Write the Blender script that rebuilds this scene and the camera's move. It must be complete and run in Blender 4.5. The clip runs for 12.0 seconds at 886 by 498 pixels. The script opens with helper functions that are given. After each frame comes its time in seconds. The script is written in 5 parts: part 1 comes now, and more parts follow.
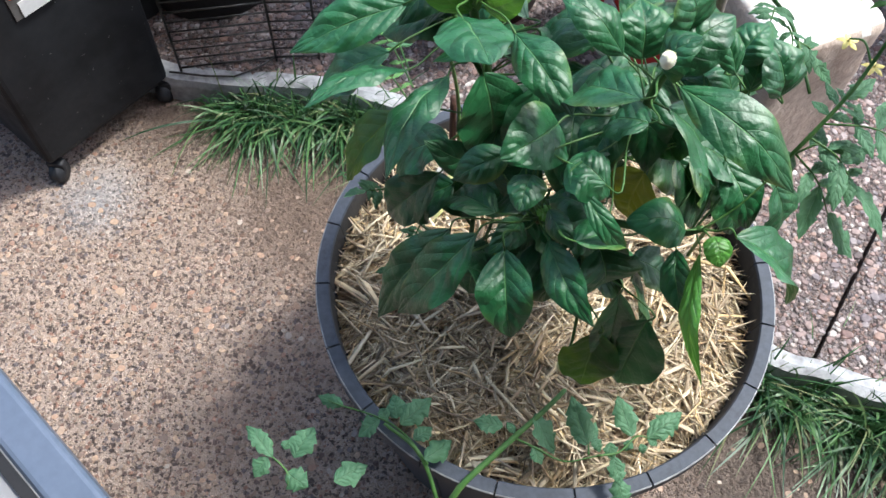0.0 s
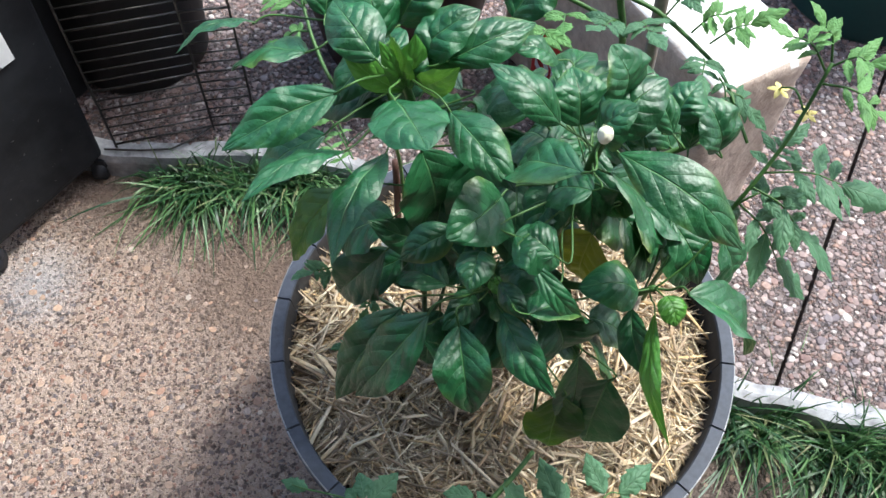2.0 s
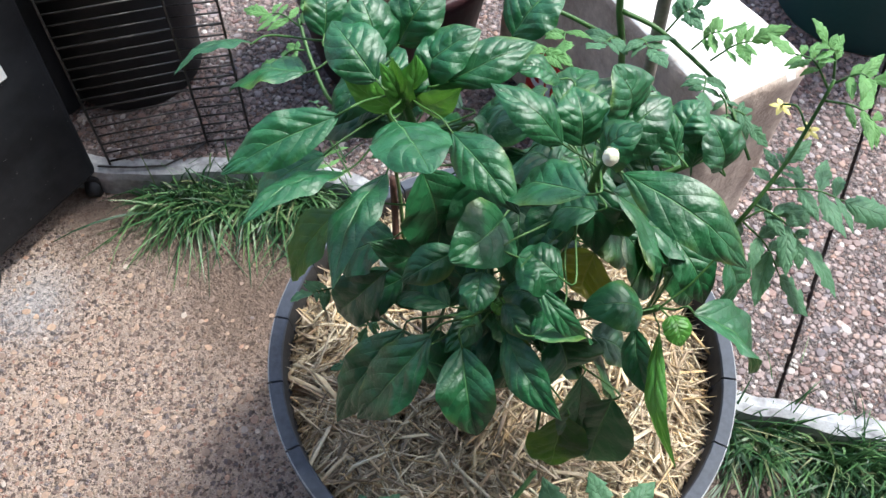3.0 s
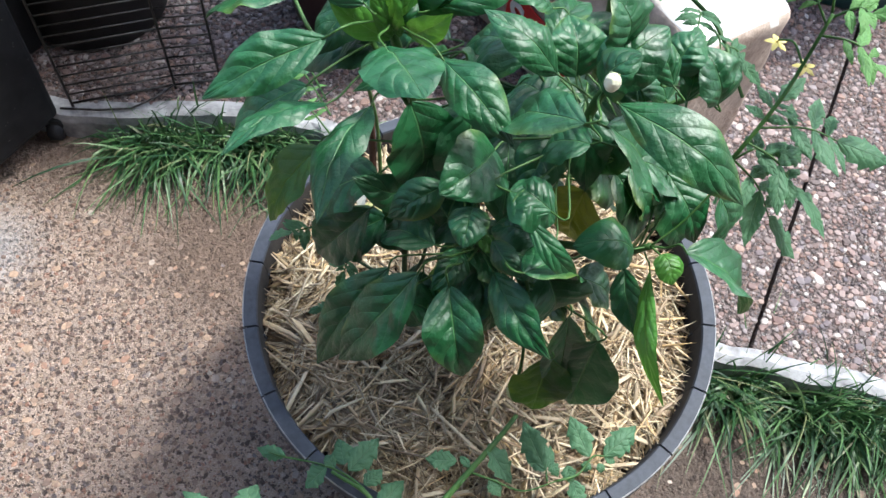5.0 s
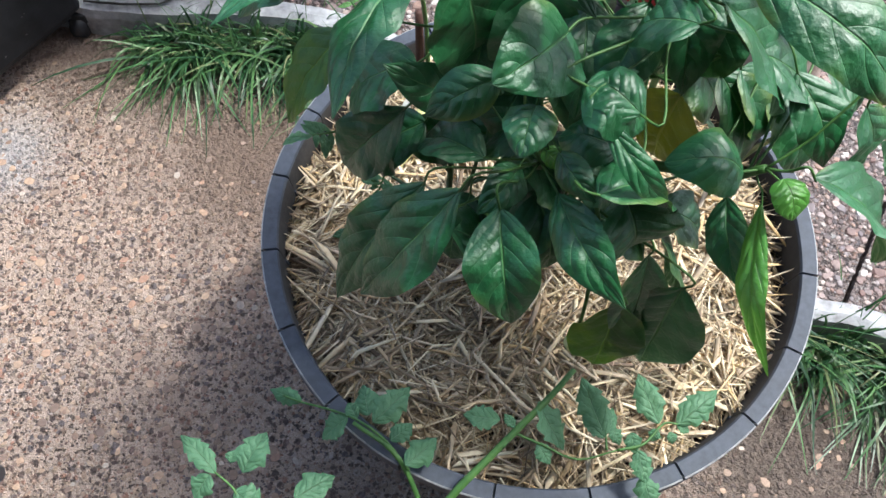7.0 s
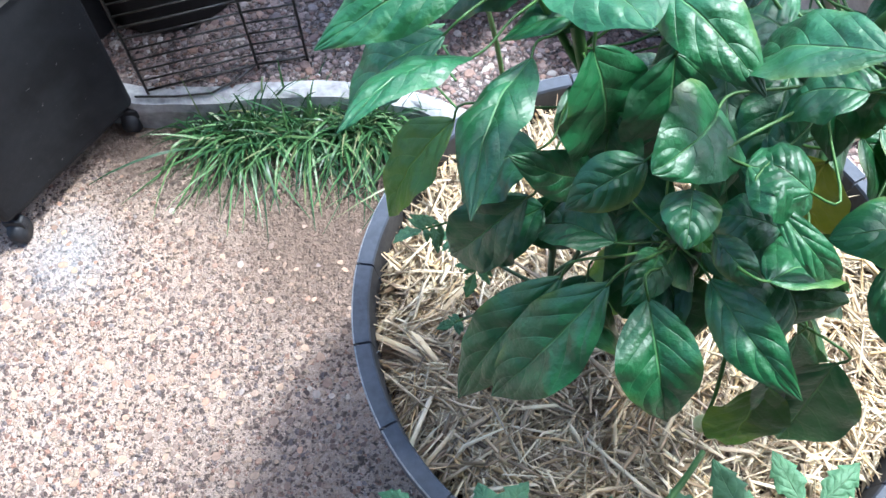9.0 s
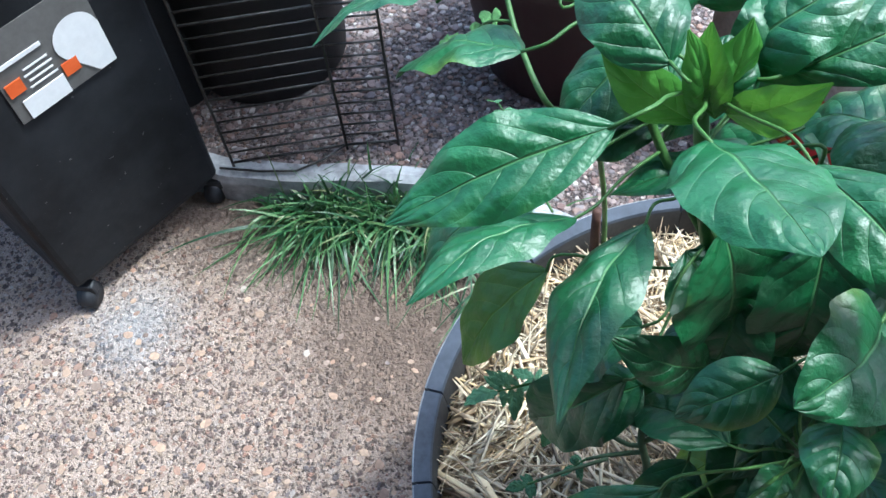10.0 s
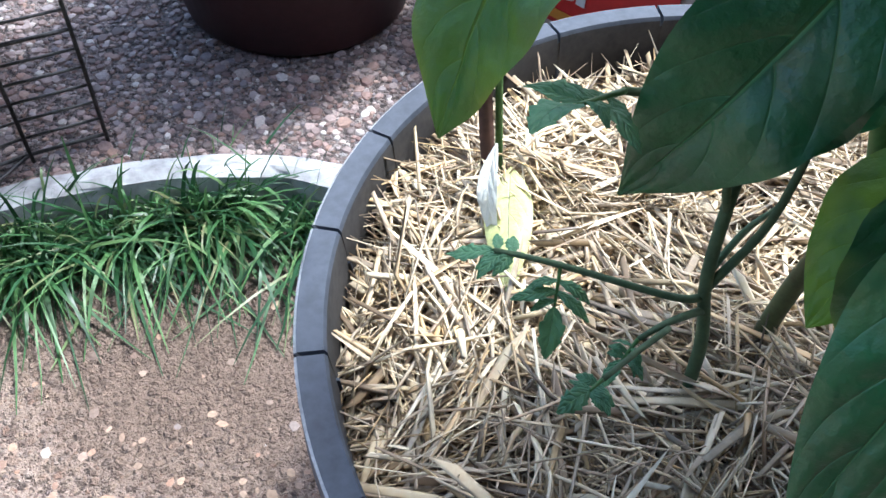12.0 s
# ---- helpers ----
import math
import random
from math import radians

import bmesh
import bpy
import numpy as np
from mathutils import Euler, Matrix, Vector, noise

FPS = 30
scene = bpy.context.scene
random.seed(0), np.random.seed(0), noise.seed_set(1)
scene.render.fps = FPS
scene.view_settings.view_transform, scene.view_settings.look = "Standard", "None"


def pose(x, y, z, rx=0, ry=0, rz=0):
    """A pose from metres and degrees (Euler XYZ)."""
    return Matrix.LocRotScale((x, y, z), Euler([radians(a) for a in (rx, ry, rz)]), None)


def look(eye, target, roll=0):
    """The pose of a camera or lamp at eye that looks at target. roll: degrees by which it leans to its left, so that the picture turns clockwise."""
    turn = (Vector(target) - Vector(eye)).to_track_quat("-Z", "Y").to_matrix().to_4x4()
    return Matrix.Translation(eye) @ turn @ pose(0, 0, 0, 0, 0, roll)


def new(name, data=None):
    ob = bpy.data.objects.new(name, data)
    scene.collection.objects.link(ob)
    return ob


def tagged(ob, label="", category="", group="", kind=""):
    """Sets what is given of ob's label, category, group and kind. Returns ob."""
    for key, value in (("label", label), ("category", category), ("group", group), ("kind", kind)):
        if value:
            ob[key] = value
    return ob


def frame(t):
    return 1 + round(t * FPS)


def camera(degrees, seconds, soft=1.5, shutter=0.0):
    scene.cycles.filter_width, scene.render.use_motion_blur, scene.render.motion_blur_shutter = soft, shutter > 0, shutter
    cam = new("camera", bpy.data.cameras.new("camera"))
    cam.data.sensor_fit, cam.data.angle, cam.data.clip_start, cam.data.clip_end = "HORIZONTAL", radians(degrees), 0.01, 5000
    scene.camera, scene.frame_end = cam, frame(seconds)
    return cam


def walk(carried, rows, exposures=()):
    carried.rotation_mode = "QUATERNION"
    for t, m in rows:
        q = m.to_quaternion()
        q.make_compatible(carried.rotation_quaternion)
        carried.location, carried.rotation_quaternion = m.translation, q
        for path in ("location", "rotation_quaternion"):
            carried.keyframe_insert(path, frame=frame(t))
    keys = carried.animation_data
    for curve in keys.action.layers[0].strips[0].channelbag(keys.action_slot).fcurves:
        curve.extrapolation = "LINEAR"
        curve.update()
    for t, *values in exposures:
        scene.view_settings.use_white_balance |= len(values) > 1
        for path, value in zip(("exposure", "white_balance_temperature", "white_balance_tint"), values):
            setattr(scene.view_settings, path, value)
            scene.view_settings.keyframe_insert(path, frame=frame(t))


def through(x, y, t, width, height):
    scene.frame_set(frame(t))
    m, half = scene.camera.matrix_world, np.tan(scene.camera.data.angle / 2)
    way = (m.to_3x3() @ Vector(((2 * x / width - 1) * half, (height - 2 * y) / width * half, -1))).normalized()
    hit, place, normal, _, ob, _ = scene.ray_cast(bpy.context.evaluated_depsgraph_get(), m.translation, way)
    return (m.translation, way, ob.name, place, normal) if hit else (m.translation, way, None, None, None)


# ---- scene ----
cam = camera(53.3, 12.0)
PATH = [
    (0, (0.083, 0.109, 1.42), (0.051, 1.105, -0.314), 2.1),
    (0.5, (0.1, 0.117, 1.42), (0.09, 1.102, -0.321), 0.9),
    (1, (0.11, 0.128, 1.424), (0.133, 1.133, -0.305), 0.9),
    (1.5, (0.104, 0.137, 1.424), (0.15, 1.171, -0.288), 1.7),
    (2, (0.087, 0.153, 1.428), (0.154, 1.214, -0.266), 1.9),
    (2.5, (0.076, 0.164, 1.43), (0.149, 1.249, -0.249), 1.7),
    (3, (0.079, 0.167, 1.427), (0.164, 1.244, -0.256), 2.1),
    (3.5, (0.087, 0.168, 1.425), (0.184, 1.229, -0.268), 2.3),
    (3.7, (0.091, 0.162, 1.42), (0.199, 1.218, -0.275), 2.8),
    (5.5, (0.052, 0.163, 1.38), (0.218, 1.127, -0.365), 7.7),
    (6, (0.054, 0.176, 1.352), (0.184, 1.107, -0.413), 7.2),
    (6.5, (0.078, 0.211, 1.307), (0.137, 1.096, -0.485), 4.8),
    (6.7, (0.081, 0.217, 1.285), (0.115, 1.084, -0.517), 3.6),
    (8.3, (0.038, 0.302, 1.11), (0.134, 1.174, -0.687), 0.2),
    (8.5, (0.041, 0.302, 1.159), (0.143, 1.198, -0.626), 0.2),
    (9, (0.001, 0.279, 1.225), (-0.008, 1.251, -0.523), -3.8),
    (9.5, (-0.016, 0.333, 1.245), (-0.282, 1.317, -0.476), -9.0),
    (10, (-0.001, 0.383, 1.185), (-0.192, 1.463, -0.487), -6.6),
    (10.5, (-0.062, 0.413, 1.051), (0.089, 1.577, -0.569), -0.1),
    (11, (-0.098, 0.424, 0.947), (0.265, 1.639, -0.6), 3.3),
    (11.5, (-0.113, 0.428, 0.866), (0.355, 1.676, -0.625), 5.5),
    (12, (-0.125, 0.459, 0.795), (0.356, 1.658, -0.732), 3.4),
]
EXPOSURE = [(0, 1.29, 6020, 6), (6.5, 1.29, 6020, 6), (8.5, 1.96, 5620, 5), (9.5, 2.08, 5370, 3), (10, 1.60, 5320, 0), (10.5, 1.46, 5320, 0), (11, 1.98, 5420, 0), (11.5, 2.02, 5450, 2), (12, 1.87, 5550, 6)]
walk(cam, [(t, look(eye, target, roll)) for t, eye, target, roll in PATH], EXPOSURE)

# ---- world, sun, exposure ----
SUN_FROM = Vector((0.48, 0.24, 1.0)).normalized()
world = bpy.data.worlds.new("sky")
scene.world = world
world.use_nodes = True
wn = world.node_tree.nodes
sky = wn.new("ShaderNodeTexSky")
sky.sky_type, sky.sun_disc = "NISHITA", False
sky.sun_elevation = math.asin(SUN_FROM.z)
sky.sun_rotation = math.atan2(SUN_FROM.x, SUN_FROM.y)
sky.air_density, sky.dust_density = 1.0, 4.0
world.node_tree.links.new(sky.outputs[0], wn["Background"].inputs[0])
wn["Background"].inputs[1].default_value = 0.14
sun = new("sun", bpy.data.lights.new("sun", "SUN"))
sun.data.energy, sun.data.angle, sun.data.color = 2.15, radians(8.0), (1.0, 0.95, 0.88)
sun.matrix_world = look(SUN_FROM * 20, (0, 0, 0))


# ---- materials ----
class Mat:
    """A node material with a few shortcuts."""

    def __init__(self, name, rough=0.6, metal=0.0, spec=0.5):
        self.m = bpy.data.materials.new(name)
        self.m.use_nodes = True
        self.nodes, self.links = self.m.node_tree.nodes, self.m.node_tree.links
        self.bsdf = self.nodes["Principled BSDF"]
        self.bsdf.inputs["Roughness"].default_value = rough
        self.bsdf.inputs["Metallic"].default_value = metal
        self.bsdf.inputs["Specular IOR Level"].default_value = spec

    def node(self, kind, **sets):
        n = self.nodes.new(kind)
        for k, v in sets.items():
            if k in n.inputs:
                n.inputs[k].default_value = v
        return n

    def link(self, a, b):
        self.links.new(a, b)

    def coords(self):
        return self.node("ShaderNodeTexCoord").outputs["Object"]

    def noise(self, scale, detail=6.0, rough=0.6, vec=None):
        n = self.node("ShaderNodeTexNoise", Scale=scale, Detail=detail, Roughness=rough)
        self.link(vec or self.coords(), n.inputs["Vector"])
        return n.outputs["Fac"]

    def ramp(self, fac, stops, hard=False):
        r = self.node("ShaderNodeValToRGB")
        r.color_ramp.interpolation = "CONSTANT" if hard else "LINEAR"
        while len(r.color_ramp.elements) < len(stops):
            r.color_ramp.elements.new(0.5)
        for e, (p, c) in zip(r.color_ramp.elements, stops):
            e.position, e.color = p, (*c, 1)
        self.link(fac, r.inputs[0])
        return r.outputs[0]

    def mix(self, fac, a, b, mode="MIX"):
        n = self.nodes.new("ShaderNodeMix")
        n.data_type, n.blend_type = "RGBA", mode
        for value, slot in ((fac, 0), (a, 6), (b, 7)):
            if isinstance(value, (int, float)):
                n.inputs[slot].default_value = value
            elif isinstance(value, tuple):
                n.inputs[slot].default_value = (*value, 1)
            else:
                self.link(value, n.inputs[slot])
        return n.outputs[2]

    def math(self, op, a, b=0.0, c=0.0):
        n = self.nodes.new("ShaderNodeMath")
        n.operation = op
        for i, v in enumerate((a, b, c)):
            if isinstance(v, (int, float)):
                n.inputs[i].default_value = v
            else:
                self.link(v, n.inputs[i])
        return n.outputs[0]

    def color(self, socket):
        self.link(socket, self.bsdf.inputs["Base Color"])
        return self

    def rough(self, socket):
        self.link(socket, self.bsdf.inputs["Roughness"])
        return self

    def bump(self, fac, strength=0.4, distance=0.002):
        b = self.node("ShaderNodeBump", Strength=strength, Distance=distance)
        self.link(fac, b.inputs["Height"])
        self.link(b.outputs[0], self.bsdf.inputs["Normal"])
        return self

    def island(self):
        return self.node("ShaderNodeNewGeometry").outputs["Random Per Island"]

    def object_random(self):
        return self.node("ShaderNodeObjectInfo").outputs["Random"]


def plain(name, a, b, scale=40, rough=0.6, metal=0.0, bump=0.2, distance=0.001, spec=0.4):
    """Two tones mixed by noise at two scales, with fine relief."""
    k = Mat(name, rough, metal, spec)
    n1, n2 = k.noise(scale), k.noise(scale * 6, 3)
    mixed = k.math("MULTIPLY_ADD", n2, 0.4, k.math("MULTIPLY", n1, 0.6))
    k.color(k.ramp(mixed, [(0.35, a), (0.65, b)]))
    k.rough(k.math("MULTIPLY_ADD", n1, 0.25, rough - 0.12))
    k.bump(mixed, bump, distance)
    return k.m


def leaf_skin(name, dark, light, vein, glow, rough=0.38, through=0.28, spots=None, coat=0.25, spec=0.6, margin=None):
    """Leaf: midrib and side veins along the blade's own coordinates, mottling, light through the blade."""
    k = Mat(name, rough, 0.0, spec)
    uv = k.node("ShaderNodeTexCoord").outputs["UV"]
    sep = k.node("ShaderNodeSeparateXYZ")
    k.link(uv, sep.inputs[0])
    u, v = sep.outputs[0], sep.outputs[1]
    d = k.math("MULTIPLY", k.math("ABSOLUTE", k.math("SUBTRACT", v, 0.5)), 2.0)
    mid = k.math("MAXIMUM", 0.0, k.math("SUBTRACT", 1.0, k.math("DIVIDE", d, k.math("MULTIPLY_ADD", u, -0.035, 0.055))))
    w = k.math("FRACT", k.math("ADD", k.math("MULTIPLY", k.math("MULTIPLY_ADD", k.math("POWER", d, 1.35), -0.30, u), 5.5), k.math("MULTIPLY", k.math("GREATER_THAN", v, 0.5), 0.4)))
    side = k.math("MAXIMUM", 0.0, k.math("SUBTRACT", 1.0, k.math("DIVIDE", k.math("ABSOLUTE", k.math("SUBTRACT", w, 0.5)), 0.035)))
    side = k.math("MULTIPLY", side, k.math("SUBTRACT", 0.20, k.math("MULTIPLY", d, 0.20)))
    veins = k.math("MAXIMUM", mid, k.math("MAXIMUM", side, 0.0))
    n = k.noise(30, 5)
    base = k.ramp(n, [(0.3, dark), (0.7, light)])
    base = k.mix(k.math("MULTIPLY", k.object_random(), 0.45), base, light)
    if spots:
        base = k.mix(k.ramp(k.noise(22, 2), [(0.52, (0, 0, 0)), (0.66, (1, 1, 1))]), base, spots)
    if margin:
        worn = k.math("MULTIPLY", k.math("POWER", d, 5.0), k.ramp(k.noise(14, 3), [(0.52, (0, 0, 0)), (0.68, (1, 1, 1))]))
        base = k.mix(k.math("MULTIPLY", worn, 0.8), base, margin)
    base = k.mix(k.math("MULTIPLY", k.math("POWER", veins, 0.7), 0.8), base, vein)
    k.color(base)
    k.rough(k.math("MULTIPLY_ADD", k.noise(60, 3), 0.25, rough - 0.12))
    k.bsdf.inputs["Coat Weight"].default_value = coat
    k.bsdf.inputs["Coat Roughness"].default_value = 0.36
    fine = k.noise(260, 3)
    puff = k.math("POWER", k.math("ABSOLUTE", k.math("SINE", k.math("MULTIPLY", k.math("SUBTRACT", w, 0.5), math.pi))), 0.6)
    puff = k.math("MULTIPLY", puff, k.math("SUBTRACT", 1.0, k.math("POWER", d, 4.0)))
    crease = k.math("MULTIPLY_ADD", k.noise(210, 3), 0.42, k.math("MULTIPLY", k.noise(88, 2), 0.85))
    relief = k.math("MULTIPLY_ADD", puff, k.math("MULTIPLY_ADD", k.noise(45, 2), 0.9, -0.18), k.math("MULTIPLY_ADD", fine, 0.08, crease))
    k.bump(k.math("MULTIPLY_ADD", veins, -0.7, relief), 0.75, 0.0030)
    t = k.node("ShaderNodeBsdfTranslucent")
    k.link(k.mix(0.5, base, glow), t.inputs["Color"])
    s = k.node("ShaderNodeMixShader", Fac=through)
    k.link(k.bsdf.outputs[0], s.inputs[1])
    k.link(t.outputs[0], s.inputs[2])
    k.link(s.outputs[0], k.nodes["Material Output"].inputs[0])
    return k.m


leaf_green = leaf_skin("pepper_leaf", (0.0045, 0.043, 0.013), (0.016, 0.120, 0.036), (0.13, 0.30, 0.11), (0.08, 0.38, 0.04), rough=0.45, through=0.06, spec=0.62, coat=0.20, margin=(0.18, 0.25, 0.03))
leaf_aging = leaf_skin("aging_leaf", (0.014, 0.070, 0.012), (0.035, 0.125, 0.022), (0.15, 0.28, 0.06), (0.24, 0.42, 0.02), rough=0.52, through=0.30, spec=0.5, coat=0.1, spots=(0.095, 0.190, 0.016), margin=(0.26, 0.28, 0.03))
leaf_young = leaf_skin("young_leaf", (0.048, 0.185, 0.026), (0.10, 0.30, 0.045), (0.16, 0.34, 0.08), (0.20, 0.46, 0.03), through=0.28)
leaf_yellow = leaf_skin("yellowing_leaf", (0.10, 0.16, 0.02), (0.25, 0.27, 0.03), (0.3, 0.3, 0.08), (0.4, 0.4, 0.03), through=0.35)
leaf_dry = leaf_skin("dry_leaf", (0.44, 0.46, 0.16), (0.54, 0.56, 0.25), (0.7, 0.7, 0.5), (0.7, 0.7, 0.3), rough=0.7, through=0.2)
leaf_pale = leaf_skin("dry_pale_leaf", (0.62, 0.62, 0.55), (0.72, 0.72, 0.66), (0.75, 0.75, 0.7), (0.7, 0.7, 0.6), rough=0.7, through=0.15)
tomato_skin = leaf_skin("tomato_leaf", (0.056, 0.150, 0.078), (0.108, 0.240, 0.128), (0.19, 0.33, 0.19), (0.15, 0.32, 0.06), rough=0.55, spec=0.4, coat=0.0)
tomato_young = leaf_skin("tomato_young_leaf", (0.09, 0.24, 0.07), (0.17, 0.36, 0.12), (0.22, 0.40, 0.15), (0.25, 0.44, 0.06), rough=0.55, spec=0.4, coat=0.0)
stem_green = plain("green_stem", (0.035, 0.10, 0.022), (0.075, 0.17, 0.04), 60, 0.5)
stem_hairy = plain("hairy_stem", (0.045, 0.075, 0.035), (0.085, 0.13, 0.06), 90, 0.8)
stem_brown = plain("brown_stem", (0.05, 0.055, 0.022), (0.085, 0.105, 0.04), 60, 0.6)
petal_white = plain("white_petal", (0.84, 0.86, 0.62), (0.93, 0.93, 0.76), 80, 0.6)
petal_yellow = plain("yellow_petal", (0.70, 0.58, 0.16), (0.82, 0.72, 0.28), 80, 0.6)
pot_plastic = plain("grey_plastic", (0.034, 0.041, 0.056), (0.066, 0.077, 0.100), 25, 0.62, bump=0.15, spec=0.30)


# Rim lip: pale scuffs, with the bevel's highlight put into the colour.
pot_edge = plain("scuffed_highlight_plastic", (0.16, 0.165, 0.175), (0.40, 0.41, 0.42), 45, 0.5, bump=0.3)
# Inner wall: darker and browner than the outside.
pot_inside = plain("dark_inner_plastic", (0.016, 0.015, 0.015), (0.042, 0.038, 0.035), 30, 0.75, bump=0.4)


def scuffed_plastic():
    """Black moulded plastic with a film of dust, pale specks and fine scratches."""
    k = Mat("black_plastic", 0.58, 0.0, 0.18)
    vec = k.coords()
    film = k.ramp(k.noise(7, 5, vec=vec), [(0.40, (0.010, 0.0105, 0.0125)), (0.70, (0.024, 0.026, 0.030))])
    specks = k.ramp(k.noise(130, 2, 0.4, vec=vec), [(0.745, (0, 0, 0)), (0.77, (0.5, 0.5, 0.5))])
    stretched = k.node("ShaderNodeMapping")
    stretched.inputs["Scale"].default_value = (1.0, 1.0, 0.06)
    k.link(vec, stretched.inputs["Vector"])
    scratch = k.ramp(k.noise(160, 2, vec=stretched.outputs[0]), [(0.70, (0, 0, 0)), (0.78, (0.25, 0.25, 0.25))])
    k.color(k.mix(scratch, k.mix(specks, film, (0.16, 0.16, 0.16)), (0.06, 0.06, 0.065)))
    k.rough(k.math("MULTIPLY_ADD", k.noise(30, 4, vec=vec), 0.3, 0.45))
    k.bump(k.noise(220, 3, vec=vec), 0.2, 0.0008)
    return k.m


bin_plastic = scuffed_plastic()
tub_plastic = plain("black_tub_plastic", (0.012, 0.012, 0.013), (0.026, 0.026, 0.028), 18, 0.6)
rubber = plain("rubber", (0.010, 0.011, 0.014), (0.022, 0.024, 0.03), 80, 0.55)
maroon_glaze = plain("maroon_plastic", (0.030, 0.012, 0.014), (0.055, 0.022, 0.024), 14, 0.5)
teal_plastic = plain("teal_plastic", (0.008, 0.045, 0.050), (0.012, 0.062, 0.068), 14, 0.5)
wire_metal = plain("dark_wire", (0.025, 0.024, 0.024), (0.12, 0.115, 0.11), 50, 0.42, metal=0.8)
stake_wood = plain("grey_wood", (0.16, 0.14, 0.12), (0.30, 0.27, 0.23), 30, 0.75, bump=0.5)
stick_wood = plain("brown_wood", (0.05, 0.022, 0.016), (0.095, 0.045, 0.032), 40, 0.75, bump=0.5)
frame_metal = plain("blue_grey_metal", (0.10, 0.13, 0.18), (0.13, 0.16, 0.22), 20, 0.35, metal=0.3, bump=0.03)
gasket = plain("black_gasket", (0.006, 0.006, 0.007), (0.012, 0.012, 0.014), 60, 0.6)
table_glass = plain("smoked_top", (0.20, 0.20, 0.21), (0.24, 0.24, 0.25), 8, 0.3, bump=0.02)
label_grey = plain("label_grey", (0.10, 0.095, 0.09), (0.14, 0.135, 0.13), 20, 0.5, bump=0.02)
label_white = plain("label_white", (0.68, 0.68, 0.68), (0.78, 0.78, 0.78), 20, 0.5, bump=0.02)
label_orange = plain("label_orange", (0.62, 0.10, 0.02), (0.70, 0.13, 0.03), 20, 0.5, bump=0.02)
print_red = plain("printed_red", (0.48, 0.02, 0.02), (0.60, 0.035, 0.03), 20, 0.4, bump=0.05)
print_yellow = plain("printed_orange", (0.65, 0.25, 0.03), (0.72, 0.32, 0.05), 20, 0.4, bump=0.05)
wall_paint = plain("unseen_wall_brown", (0.12, 0.095, 0.075), (0.18, 0.145, 0.115), 12, 0.85, bump=0.4)
soil_mat = plain("potting_soil", (0.030, 0.020, 0.013), (0.075, 0.05, 0.03), 60, 0.95, bump=0.9, distance=0.004)


